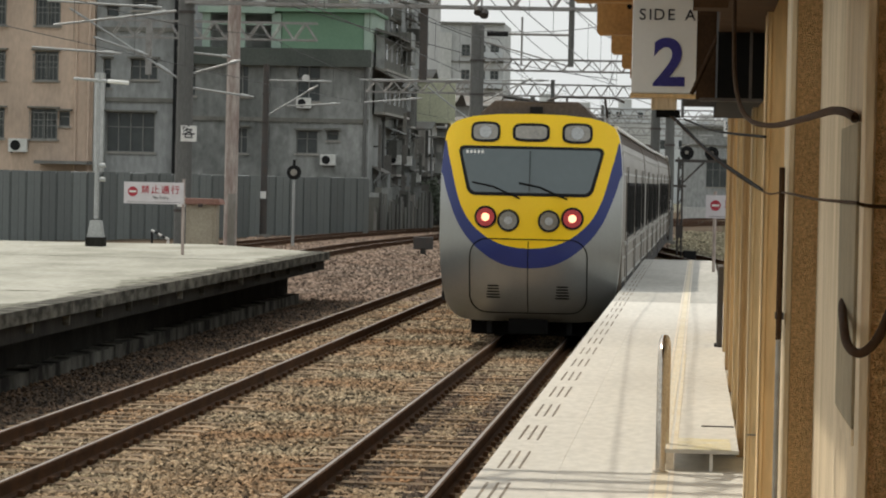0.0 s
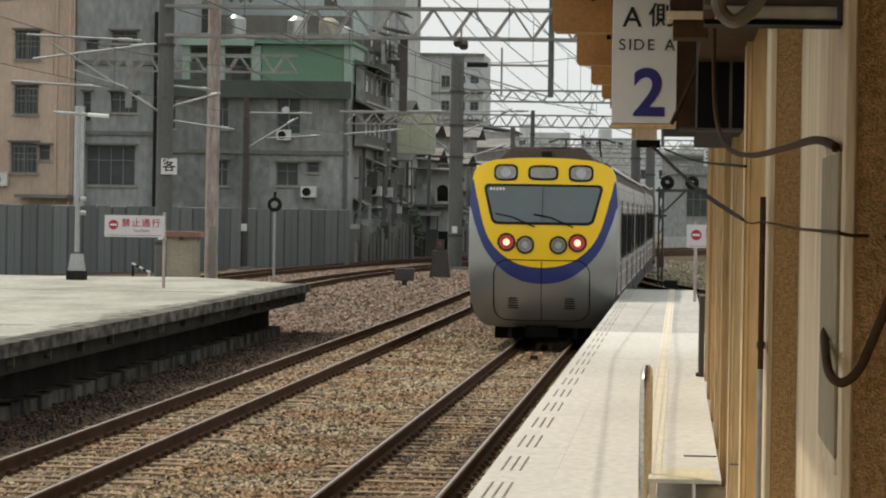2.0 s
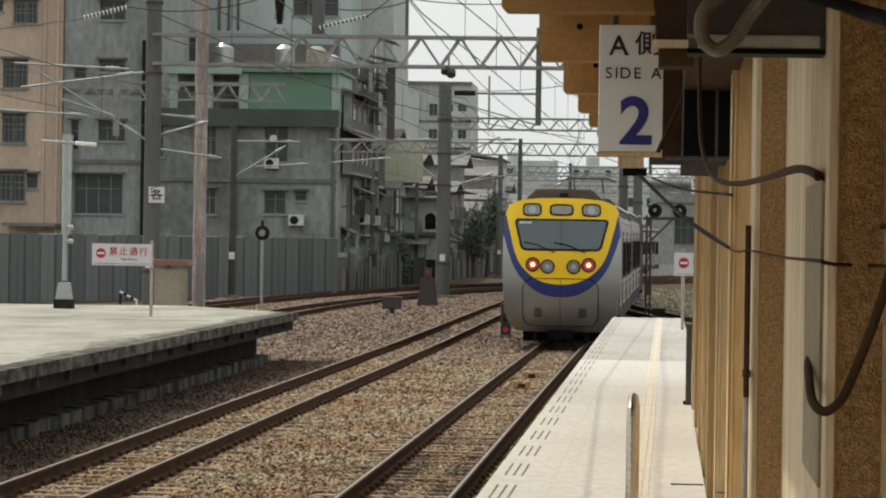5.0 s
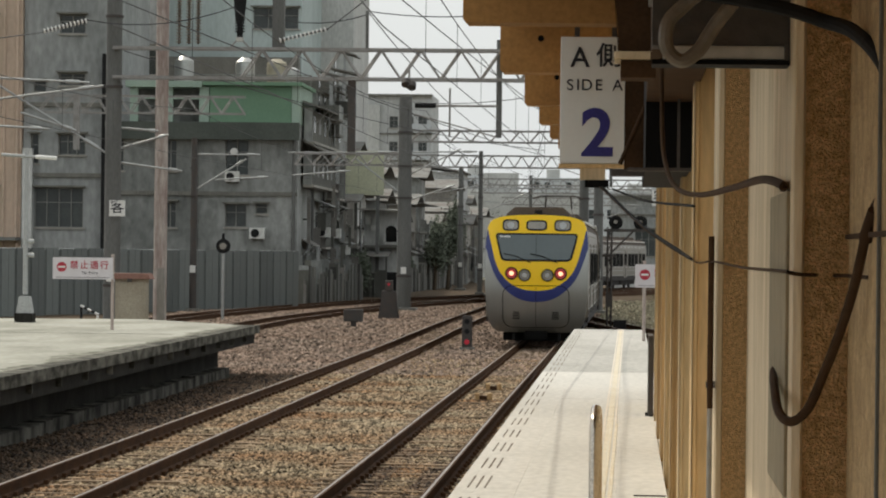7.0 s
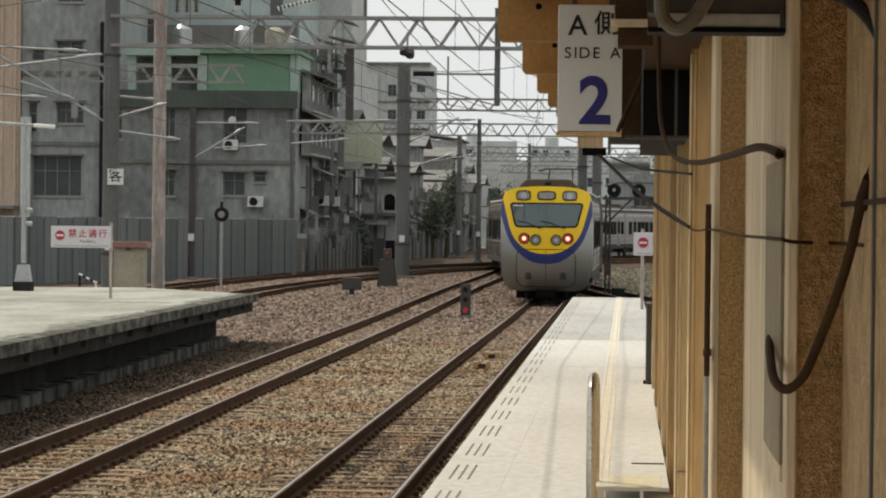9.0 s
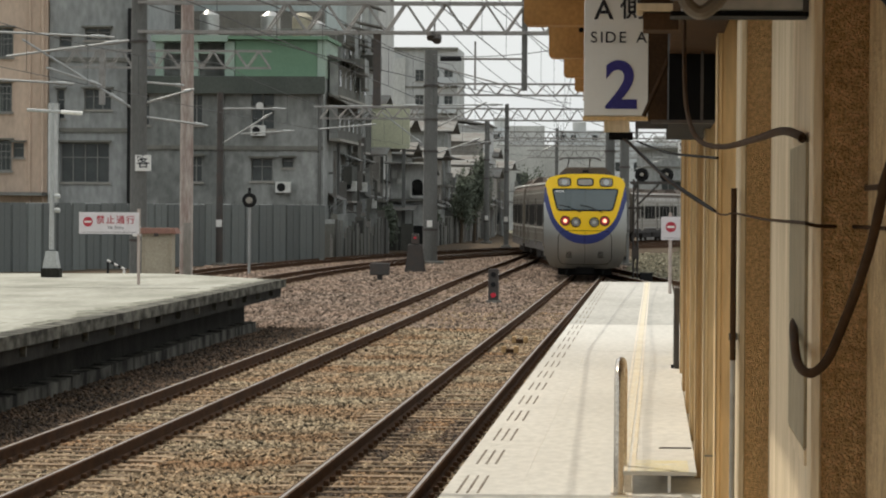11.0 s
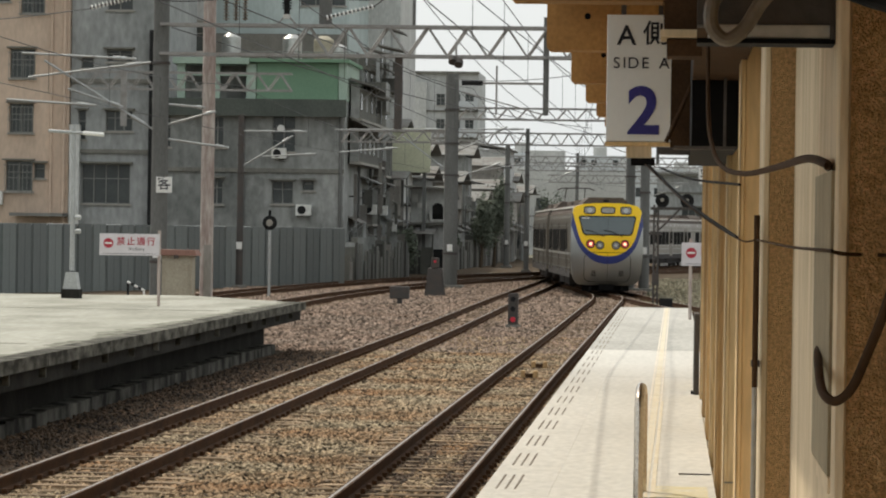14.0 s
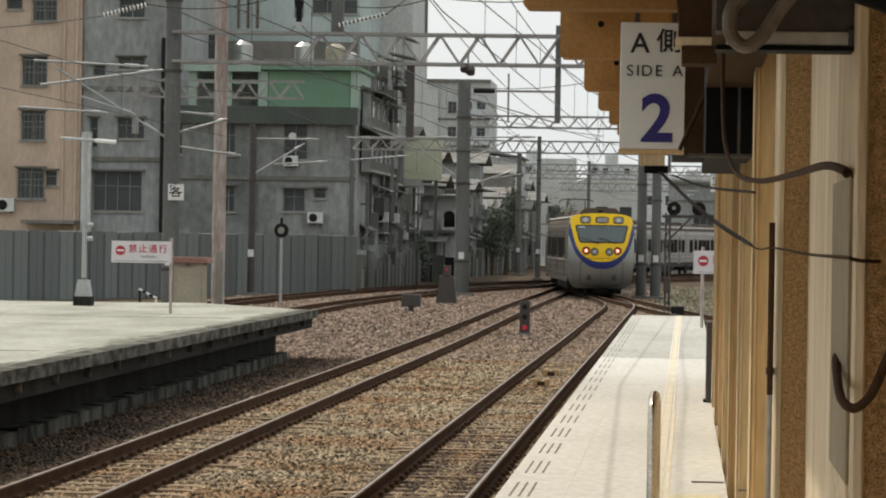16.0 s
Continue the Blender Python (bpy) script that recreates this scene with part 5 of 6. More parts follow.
def ac_unit(x, y, z, s=1.0, mount=0.3):
    t = empty("air_conditioner", x, y, z, "white outdoor air conditioner unit with round dark fan", "air conditioner", "outdoor air conditioners")
    boxpart("case", (-0.42 * s, 0.42 * s, 0, 0.3, 0, 0.6 * s), "ac_white", t, bevel=0.02)
    bm = bmesh.new()
    tube(bm, [(-0.1 * s, -0.004, 0.3 * s), (-0.1 * s, -0.02, 0.3 * s)], 0.23 * s, 20)
    part("fan", bm, "rubber", t)
    for sx in (-0.3, 0.3):
        boxpart("bracket", (sx * s - 0.02, sx * s + 0.02, 0.0, 0.3 + mount, -0.05, -0.005), "dark_steel", t)
    return t


def building(label, x0, x1, y0, y1, top, material, wins, storeys=(), roof_edge=0.35):
    t = empty("house", 0, 0, 0, label, "building", "trackside buildings")
    holes = [w[:4] for w in wins]
    bm = bmesh.new()
    pierced_wall(bm, x0, x1, -0.4, top, y0, y0 + 0.3, holes)
    part("front_wall", bm, material, t)
    bm = bmesh.new()
    box(bm, x0, x1, y0 + 0.3, y1, -0.4, top - 0.02)
    part("rear_block", bm, material, t)
    if roof_edge:
        boxpart("parapet", (x0 - 0.05, x1 + 0.05, y0 - roof_edge, y0 - 0.001, top - 0.25, top), "concrete_dark", t)
    for z in storeys:
        boxpart("floor_band", (x0, x1, y0 - 0.12, y0 - 0.001, z - 0.1, z + 0.1), "concrete_dark", t)
    for w in wins:
        window_in(t, *w[:4], y0, *w[4:])
    return t


def win(xa, xb, ya, yb, *more):
    """Opening given on the plan of the nearest facade row."""
    return (px(xa), px(xb), pz(yb), pz(ya), *more)


pink = [win(-73, -28, 75, 127, 2, True), win(-73, -30, 172, 224, 2, True), win(-78, -30, 274, 328, 2, True), win(-55, -12, -28, 12, 2, True), win(-102, -74, -28, -8, 1), win(-28, -8, 278, 305, 1), win(-160, -125, 75, 127, 2, True), win(-160, -125, 172, 224, 2, True), win(-160, -125, 274, 328, 2, True)]
pb = building("peach-painted apartment block with grilled windows", px(-240), px(33), 165, 178, 17.5, "wall_pink", pink)
barpart("drainpipe", [(px(2), 164.9, 2), (px(2), 164.9, 17)], 0.06, "wall_pink", pb)
barpart("drainpipe", [(px(25), 164.9, 2), (px(25), 164.9, 17)], 0.08, "wall_pink", pb)
boxpart("lean_to_roof", (px(-60), px(34), 163.4, 164.99, pz(372), pz(366)), "sheet_roof", pb)
ac_unit(px(-98), 164.6, pz(352), 1.1)
two = building("tall grey concrete house with dark openings", px(34.5), px(181), 165.3, 180, 17.0, "wall_grey_light", [win(55, 142, 277, 348, 4), win(97, 145, 182, 219, 3), win(97, 143, 74, 96, 2), win(52, 74, 88, 108, 1), win(97, 143, -30, 4, 2), win(48, 62, 182, 235, 1)], (pz(255), pz(130)))
boxpart("plaster_pier", (px(35), px(53), 164.9, 165.29, -0.4, 7.4), "wall_white", two)
# Black strip paints the shade in the gap between the two houses.
boxpart("shadow_gap", (px(176), px(184), 164.8, 165.25, -0.4, pz(40)), "rubber", two)
three = building("grey rendered three-storey house with rooftop additions", px(184), px(522), 165, 193, pz(160), "wall_grey", [win(395, 433, 303, 344, 2), win(449, 470, 302, 320, 1), win(286, 309, 300, 346, 2), win(394, 436, 188, 252, 2), win(286, 309, 190, 246, 2), win(200, 215, 190, 246, 1)], (pz(285), pz(183)))
boxpart("roof_band", (px(184), px(526), 164.5, 164.64, pz(190), pz(160) + 0.02), "moss_band", three)
barpart("drainpipe", [(px(516), 164.9, 0), (px(516), 164.9, pz(165))], 0.09, "mast", three)
barpart("drainpipe", [(px(345), 164.9, 0), (px(345), 164.9, pz(165))], 0.05, "mast", three)
ac_unit(px(453), 164.6, pz(364), 0.9)
ac_unit(px(408), 164.6, pz(264), 0.85)
dish = empty("satellite_dish", px(412), 164.5, pz(212), "small pale satellite dish in a window opening", "satellite dish")
bm = bmesh.new()
tube(bm, [(0, 0, 0), (0, -0.05, 0.01), (0, -0.09, 0.03)], 0.07, 14, 0.19)
part("bowl", bm, "vent_pale", dish)
barpart("stem", [(0, 0.0, 0), (0, 0.5, -0.2)], 0.03, "dark_steel", dish)

# Rooftop sheds and tanks of the grey house.
gz = pz(160)
green = empty("rooftop_shed", 0, 0, 0, "green sheet-metal rooftop shed", "shed")
boxpart("sheet_wall", (px(363), px(508), 165.6, 172, gz, pz(94)), "wall_green", green)
boxpart("corner_strip", (px(509), px(523), 165.5, 172, gz, pz(92)), "frame_green", green)
boxpart("roof", (px(352), px(528), 165.2, 172.4, pz(93), pz(87)), "wall_green", green)
perg = empty("rooftop_pergola", 0, 0, 0, "pale green rooftop frame with dark openings", "pergola")
for xa, xb in ((222, 236), (290, 298), (345, 362)):
    boxpart("post", (px(xa), px(xb), 165.5, 165.8, gz, pz(96)), "frame_green", perg)
boxpart("lintel", (px(215), px(351), 165.2, 169.5, pz(97), pz(86)), "frame_green", perg)
boxpart("rear_wall", (px(222), px(362), 167.5, 168, gz, pz(97)), "wall_grey", perg)
boxpart("railing", (px(236), px(345), 165.55, 165.62, pz(118), pz(114)), "frame_green", perg)


def tank(x, y, z, r, h, skin="tank_steel", label="stainless steel rooftop water tank on a stand"):
    t = empty("water_tank", x, y, z, label, "water tank", "rooftop water tanks")
    barpart("drum", [(0, 0, 0.25), (0, 0, 0.25 + h)], r, skin, t, n=18)
    barpart("dome", [(0, 0, 0.25 + h), (0, 0, 0.25 + h * 1.2)], r, skin, t, n=18, r1=r * 0.4)
    for k in range(3):
        barpart("hoop", [(0, 0, 0.35 + h * k / 3), (0, 0, 0.39 + h * k / 3)], r * 1.03, skin, t, n=18)
    for s in (-1, 1):
        boxpart("stand_leg", (s * r * 0.6 - 0.04, s * r * 0.6 + 0.04, -0.05, 0.05, 0, 0.26), "dark_steel", t)
    return t


back = building("teal-grey block behind the rooftops", px(275) * 1.14, px(527) * 1.152, 190, 205, 18.0, "wall_teal", [(px(440) * 1.15, px(520) * 1.15, 15.0, 16.2, 3)], (), 0.3)
boxpart("dark_loggia", (px(290) * 1.14, px(525) * 1.15, 188.6, 189.6, pz(90) + 0.2, pz(38) + 1.2), "concrete_dark", back)
deck = empty("roof_terrace", 0, 0, 0, "dark rooftop terrace with pipe railing", "roof terrace")
boxpart("floor_slab", (px(290), px(530), 173, 186, pz(90), pz(84)), "concrete_dark", deck)
boxpart("rear_wall", (px(300), px(528), 185, 186, pz(84), pz(40)), "timber_dark", deck)
boxpart("stair_block", (px(300), px(526), 173, 186, gz - 0.2, pz(90) - 0.004), "wall_grey", deck)
for k in range(13):
    x = px(300 + 18 * k)
    barpart("railing_post", [(x, 173.1, pz(84)), (x, 173.1, pz(60))], 0.03, "win_frame", deck, n=5)
for y in (60, 70):
    barpart("railing_bar", [(px(298), 173.1, pz(y)), (px(518), 173.1, pz(y))], 0.03, "win_frame", deck, n=5)
for x, r, h in ((318, 0.5, 1.2), (426, 0.5, 1.15), (482, 0.52, 1.1), (508, 0.42, 0.75)):
    if x == 482:
        tank(px(x) * 1.055, 174.5, pz(84) + 0.003, r, h, "cabinet_beige", "beige plastic rooftop water tank on a stand")
    else:
        tank(px(x) * 1.055, 174.5, pz(84) + 0.003, r, h)
building("grey concrete block behind the rooftops", px(120) * 1.12, px(276) * 1.135, 187, 200, 19, "wall_grey_light", [(px(200) * 1.12, px(230) * 1.12, 12.2, 13.8, 2), (px(240) * 1.13, px(268) * 1.13, 12.2, 13.8, 2)], (11.4,), 0)
slab = building("pale grey windowless gable wall", px(524) * 1.21, px(612) * 1.21, 202, 214, 21, "wall_white", [(px(575) * 1.21, px(590) * 1.21, 9.2, 10.6, 1)], (), 0)

# Balconies and awnings on the flank of the rooftop storey.
ex = px(526)
for y0, ya, yb, d_ in ((173.6, 127, 155, 1.15), (180.2, 120, 146, 1.3), (176.8, 160, 182, 0.9), (183.0, 92, 112, 1.0)):
    s_ = y0 / 165
    za, zb = 2.47 + (pz(ya) - 2.47) * s_, 2.47 + (pz(yb) - 2.47) * s_
    bal = empty("balcony", ex, y0, zb, "dark stained concrete balcony with doorway and awning", "balcony", "upper flank balconies")
    boxpart("floor_slab", (0.001, d_, 0, 2.6, 0, 0.12), "concrete_dark", bal)
    boxpart("end_panel", (0.001, d_, 0, 0.08, 0.121, za - zb), "timber_dark", bal)
    boxpart("front_panel", (d_ - 0.08, d_, 0.081, 2.6, 0.121, za - zb), "wall_grey", bal)
    boxpart("doorway", (0.001, 0.03, 0.6, 1.6, 0.121, 2.1), "pane", bal)
    boxpart("column", (d_ * 0.55, d_ * 0.7, 0.01, 0.1, za - zb + 0.001, 2.2), "wall_grey_light", bal)
    bm = bmesh.new()
    prism(bm, [(0.001, 2.55), (d_ * 1.25, 2.2), (d_ * 1.25, 2.27), (0.001, 2.62)], "y", -0.3, 3.0)
    part("awning", bm, "sheet_roof", bal)
    for k in range(3):
        barpart("pipe", [(0.15 + 0.25 * k, -0.05, -0.9 + 0.2 * k), (0.15 + 0.25 * k, -0.05, 0.6)], 0.05, "wall_grey_light", bal, n=5)

far_w = building("grey stained apartment block in the distance", -27.6, -20.6, 350, 362, 18.9, "wall_far_grey", [(x, x + 0.9, z, z + 1.2, 2, False, False) for z in (4.4, 7.2, 10.0, 12.8, 15.4) for x in (-25.0, -23.4, -22.0)], (6.4, 12.0, 14.8), 0.4)
boxpart("gable_strip", (-27.55, -26.0, 349.6, 349.99, -0.4, 17.8), "wall_white", far_w, "pale flaking plaster strip")
for z in (6.4, 9.2, 12.0, 14.8):
    boxpart("balcony_front", (-22.9, -20.7, 348.9, 349.8, z + 0.1, z + 1.0), "wall_far", far_w)
olive = empty("billboard", 0, 0, 0, "faded olive-yellow sheet wall above the old houses", "sheet wall")
boxpart("panel", (-16.5, -14.15, 194.0, 194.2, 5.77, 8.3), "wall_olive", olive)
for x in (-16.2, -14.5):
    boxpart("post", (x - 0.1, x + 0.1, 194.22, 194.4, -0.4, 8.1), "mast", olive)

# Long dark verandas under sloping sheet awnings on the same flank.
for z_in, z_out, d_, ya, yb in ((9.85, 9.5, 1.1, 166.4, 183.0), (7.95, 7.35, 1.15, 166.2, 181.0)):
    ver = empty("veranda", ex, 0, 0, "veranda under a long sheet awning with painted recess shade", "veranda", "flank verandas")
    bm = bmesh.new()
    prism(bm, [(0.002, z_in), (d_, z_out), (d_, z_out + 0.07), (0.002, z_in + 0.09)], "y", ya, yb)
    part("awning", bm, "concrete_dark", ver, "long stained sheet awning")
    # Dark panel paints the shaded recess below the awning.
    boxpart("screen", (0.35, 0.42, ya + 0.6, yb - 0.6, z_out - 1.55, z_out - 0.02), "timber_dark", ver)
    boxpart("end_screen", (0.003, 0.42, ya + 0.5, ya + 0.58, z_out - 1.55, z_out + 0.1), "wall_grey", ver)
    boxpart("floor_slab", (0.003, 0.55, ya + 0.4, yb - 0.4, z_out - 1.68, z_out - 1.56), "concrete", ver)
    for k in range(6):
        yy = ya + 1.2 + k * (yb - ya - 2.4) / 5
        boxpart("window_panel", (0.421, 0.44, yy, yy + 0.9, z_out - 1.1, z_out - 0.3), ("pane", "wall_grey_light", "pane")[k % 3], ver)
        barpart("stay", [(0.43, yy + 1.1, z_out - 0.6), (d_ * 0.95, yy + 1.1, z_out + 0.02)], 0.025, "galv", ver, n=5)

# Balconies, awnings and pipes on the flank of the grey house.
fx_ = px(522)
r = random.Random(31)
for k, y in enumerate((169.0, 175.5, 182.0, 188.0)):
    for z, d_ in ((7.6 - 0.3 * k, 1.5), (4.9 - 0.2 * k, 1.2), (2.6, 0.9)):
        if r.random() < 0.25:
            continue
        z, d_ = z + r.uniform(-0.6, 0.5), min(d_ * r.uniform(0.6, 1.35), 1.25 - 0.12 * k)
        awn = empty("awning", fx_, y, z, "rusty sheet awning on the house flank", "awning", "flank awnings")
        bm = bmesh.new()
        prism(bm, [(0.001, 0.3), (d_, 0.0), (d_, 0.05), (0.001, 0.36)], "y", -1.6, 1.8)
        part("sheet", bm, r.choice(("sheet_roof", "concrete_dark", "wall_grey")), awn)
        for yy in (-1.4, 1.5):
            barpart("stay", [(0.001, yy, -0.5), (d_ * 0.9, yy, 0.03)], 0.02, "galv", awn, n=5)
        bal = empty("balcony", fx_, y, z - 2.2, "caged concrete balcony on the house flank", "balcony", "flank balconies")
        boxpart("floor_slab", (0.001, d_ * 0.75, -1.4, 1.5, 0, 0.1), "concrete", bal)
        boxpart("end_panel", (0.05, d_ * 0.7, -1.4, -1.34, 0.1, r.uniform(0.7, 1.1)), r.choice(("wall_white", "wall_grey_light", "sheet_roof")), bal)
        for j in range(6):
            barpart("bar", [(d_ * 0.73, -1.3 + 0.5 * j, 0.1), (d_ * 0.73, -1.3 + 0.5 * j, 1.9)], 0.025, "win_frame", bal, n=5)
        boxpart("doorway", (0.001, 0.03, -0.8, 0.8, 0.1, 1.9), "pane", bal)
        if r.random() < 0.5:
            ac_unit(fx_ + 0.5, y - 1.75, z - 1.6, 0.85)
    pip = empty("drainpipe", fx_ + 0.1, y + 3.0, -0.4, "grey drainpipe on the house flank", "drainpipe", "flank pipes")
    barpart("pipe", [(0, 0, 0), (0, 0, 8.0)], 0.07, "mast", pip)

for k in range(26):
    y = r.uniform(166.5, 193)
    z0, w, o, hh = r.uniform(0.2, 4.6), r.uniform(0.05, 0.22), r.uniform(0.12, 1.1), r.uniform(0.9, 2.6)
    boxpart("flank_board", (fx_ + o - w, fx_ + o + w, y - 0.03, y + 0.03, z0, z0 + hh), r.choice(("wall_grey_light", "timber", "sheet_roof", "timber_dark", "timber")), three)
    boxpart("flank_batten", (fx_ + 0.001, fx_ + o, y + 0.031, y + 0.08, z0 + hh * 0.5, z0 + hh * 0.5 + 0.08), "timber_dark", three)
dark = empty("board_fence", 0, 0, 0, "dark weathered board fence below the old houses", "fence")
y = 156.0
while y < 262:
    w = r.uniform(0.5, 1.4)
    if 186 < y < 199:
        y += w
        continue
    x = -15.05 + 0.012 * (y - 156) + r.uniform(-0.12, 0.12)
    boxpart("board", (x - 0.04, x + 0.04, y, y + w - 0.03, -0.4, r.uniform(0.9, 1.9)), "timber_dark" if r.random() < 0.8 else "sheet_roof", dark)
    boxpart("cross_board", (x - r.uniform(0.3, 0.9), x - 0.041, y, y + 0.06, -0.4, r.uniform(0.8, 2.3)), r.choice(("timber_dark", "timber", "wall_grey")), dark)
    y += w

# Row of old houses beside the yard: each with its own height, lean-to and clutter.
r = random.Random(11)
y = 194.5
k = 0
while y < 330:
    depth = r.uniform(6, 10)
    x1 = -16.6 + r.uniform(-0.5, 0.9) + 0.012 * (y - 194)
    h = r.uniform(4.2, 6.6) if k % 3 else r.uniform(6.6, 8.2)
    label = r.choice(("old timber trackside house with rusty sheet roof", "narrow grey trackside house with balcony", "patched concrete trackside house with lean-to"))
    m_ = r.choice(("timber", "wall_grey", "wall_grey_light", "timber", "wall_white"))
    t = empty("house", 0, 0, 0, label, "house", "old trackside houses")
    bm = bmesh.new()
    wx = [(x1 - 2.6, x1 - 1.7, 1.0, 2.1), (x1 - 1.2, x1 - 0.4, 0.8, 2.2), (x1 - 2.4, x1 - 1.3, 3.0, 4.0)]
    pierced_wall(bm, x1 - 9, x1, -0.4, h, y, y + 0.25, wx)
    part("front_wall", bm, m_, t)
    boxpart("rear_block", (x1 - 9, x1 - 0.003, y + 0.25, y + depth, -0.4, h - 0.02), m_, t)
    for w in wx:
        window_in(t, *w, y, 2, r.random() < 0.5, r.random() < 0.5)
    bm = bmesh.new()
    prism(bm, [(y - 0.6, h), (y + depth / 2, h + 0.8), (y + depth - 0.1, h), (y + depth - 0.1, h + 0.08), (y + depth / 2, h + 0.9), (y - 0.6, h + 0.08)], "x", x1 - 9, x1 + 0.7)
    part("roof", bm, "sheet_roof", t, "corrugated sheet roof")
    z = r.uniform(2.5, 3.2)
    bm = bmesh.new()
    prism(bm, [(x1, z), (x1 + 1.3, z - 0.45), (x1 + 1.3, z - 0.38), (x1, z + 0.08)], "y", y + 0.1, y + depth - 0.6)
    part("lean_to_roof", bm, "sheet_roof", t)
    for j in range(int(depth / 1.1)):
        yy = y + 0.2 + 1.1 * j
        boxpart("board", (x1 + 0.9 + r.uniform(-0.3, 0.3), x1 + 1.05, yy, yy + r.uniform(0.2, 0.9), -0.4, r.uniform(1.2, z - 0.5)), r.choice(("timber", "sheet_roof", "wall_grey_light")), t)
    for j in range(3):
        boxpart("front_board", (x1 - 3.2 + 1.0 * j + r.uniform(0, 0.3), x1 - 2.9 + 1.0 * j + r.uniform(0, 0.6), y - 0.12, y - 0.03, r.uniform(2.2, 3.4), r.uniform(3.6, h)), r.choice(("timber", "sheet_roof", "wall_white", "wall_grey_light")), t)
    for j in range(4):
        barpart("pipe", [(x1 + 0.1 + 0.25 * j, y - 0.05, r.uniform(-0.2, 2)), (x1 + 0.1 + 0.25 * j, y - 0.05, r.uniform(3, h))], 0.045, r.choice(("galv", "mast", "timber")), t, n=6)
    if h > 5.5:
        boxpart("balcony", (x1, x1 + 0.9, y + 0.5, y + depth - 1, 3.9, 4.0), "concrete_dark", t)
        for j in range(8):
            yy = y + 0.6 + j * (depth - 1.8) / 7
            barpart("baluster", [(x1 + 0.86, yy, 4.0), (x1 + 0.86, yy, 4.9)], 0.03, "win_frame", t, n=5)
        boxpart("balcony_roof", (x1, x1 + 1.1, y + 0.3, y + depth - 0.8, 6.0, 6.06), "sheet_roof", t)
    if r.random() < 0.6:
        ac_unit(x1 - 0.55, y - 0.35, r.uniform(2.4, h - 1.0), 0.9)
    y += depth + r.uniform(0.3, 1.5)
    k += 1

# Lean-to shacks, planked balcony and small hut where the flank meets the old houses.
r = random.Random(77)
plank = empty("planked_balcony", 0, 0, 0, "weathered planked balcony with dark doorway on posts", "balcony")
boxpart("back_wall", (-19.0, -15.6, 193.2, 193.4, -0.4, 5.3), "timber_dark", plank)
boxpart("floor_slab", (-19.0, -15.4, 191.0, 193.19, 2.7, 2.86), "concrete_dark", plank)
x = -18.9
while x < -15.5:
    w = r.uniform(0.07, 0.17)
    boxpart("plank", (x, x + w, 191.0, 191.06, 2.861, r.uniform(4.2, 5.0) if r.random() < 0.7 else r.uniform(3.4, 3.9)), r.choice(("timber", "wall_grey_light", "timber_dark", "timber", "wall_grey")), plank)
    x += w + r.uniform(0.03, 0.22)
for z in (3.6, 4.6):
    boxpart("rail", (-18.9, -15.5, 191.07, 191.13, z, z + 0.07), "timber", plank)
bm = bmesh.new()
prism(bm, [(190.4, 5.3), (193.4, 5.75), (193.4, 5.83), (190.4, 5.38)], "x", -19.1, -15.2)
part("awning", bm, "sheet_roof", plank, "sagging sheet awning")
for x in (-18.8, -17.2, -15.6):
    boxpart("post", (x - 0.06, x + 0.06, 191.0, 191.12, -0.4, 2.699), "timber_dark", plank)
boxpart("lower_screen", (-18.9, -15.6, 192.0, 192.08, -0.4, 2.2), "timber_dark", plank)
for x, w, z0, z1, m_ in ((-18.4, 0.35, 0.6, 1.7, "pane"), (-17.6, 0.08, 0.1, 1.6, "wall_white"), (-17.1, 0.5, 0.9, 1.9, "wall_grey"), (-16.3, 0.3, 1.2, 2.1, "wall_grey_light")):
    boxpart("panel", (x, x + w, 191.9, 191.99, z0, z1), m_, plank)

hut = empty("hut", 0, 0, 0, "small pale trackside hut with arched doorway", "house")
bm = bmesh.new()
pierced_wall(bm, -15.4, -13.2, -0.4, 4.9, 196.0, 196.2, [(-14.15, -13.5, 3.05, 3.75)])
part("front_wall", bm, "wall_white", hut)
boxpart("rear_block", (-15.4, -13.205, 196.5, 201, -0.4, 4.85), "wall_grey_light", hut)
bm = bmesh.new()
tube(bm, [(-13.825, 195.99, 3.72), (-13.825, 196.0, 3.72)], 0.33, 20)
part("arch_head", bm, "train_pane", hut, "dark arched opening")
boxpart("opening", (-14.15, -13.5, 196.3, 196.49, 2.9, 3.9), "train_pane", hut)
bm = bmesh.new()
prism(bm, [(-16.9, 5.02), (-13.0, 4.86), (-13.0, 4.94), (-16.9, 5.1)], "y", 194.6, 201.2)
part("roof", bm, "vent_pale", hut, "thin pale sheet roof")
for x, z, w, h in ((-15.3, 4.1, 0.3, 0.45), (-15.0, 3.75, 0.55, 0.3), (-14.85, 4.2, 0.2, 0.35), (-14.2, 2.95, 0.9, 0.14), (-14.3, 3.1, 0.12, 0.4)):
    boxpart("wall_box", (x, x + w, 195.7, 195.99, z, z + h), r.choice(("wall_white", "vent_pale", "ac_white")), hut)
boxpart("ledge", (-15.4, -13.0, 195.4, 195.99, 2.78, 2.9), "concrete_dark", hut)
bm = bmesh.new()
prism(bm, [(193.2, 2.22), (195.99, 2.55), (195.99, 2.6), (193.2, 2.27)], "x", -15.8, -13.8)
part("lean_to_roof", bm, "sheet_roof", hut)
for x in (-15.7, -14.8, -13.9):
    boxpart("post", (x - 0.05, x + 0.05, 193.3, 193.4, -0.4, 2.2), "timber_dark", hut)
x = -15.9
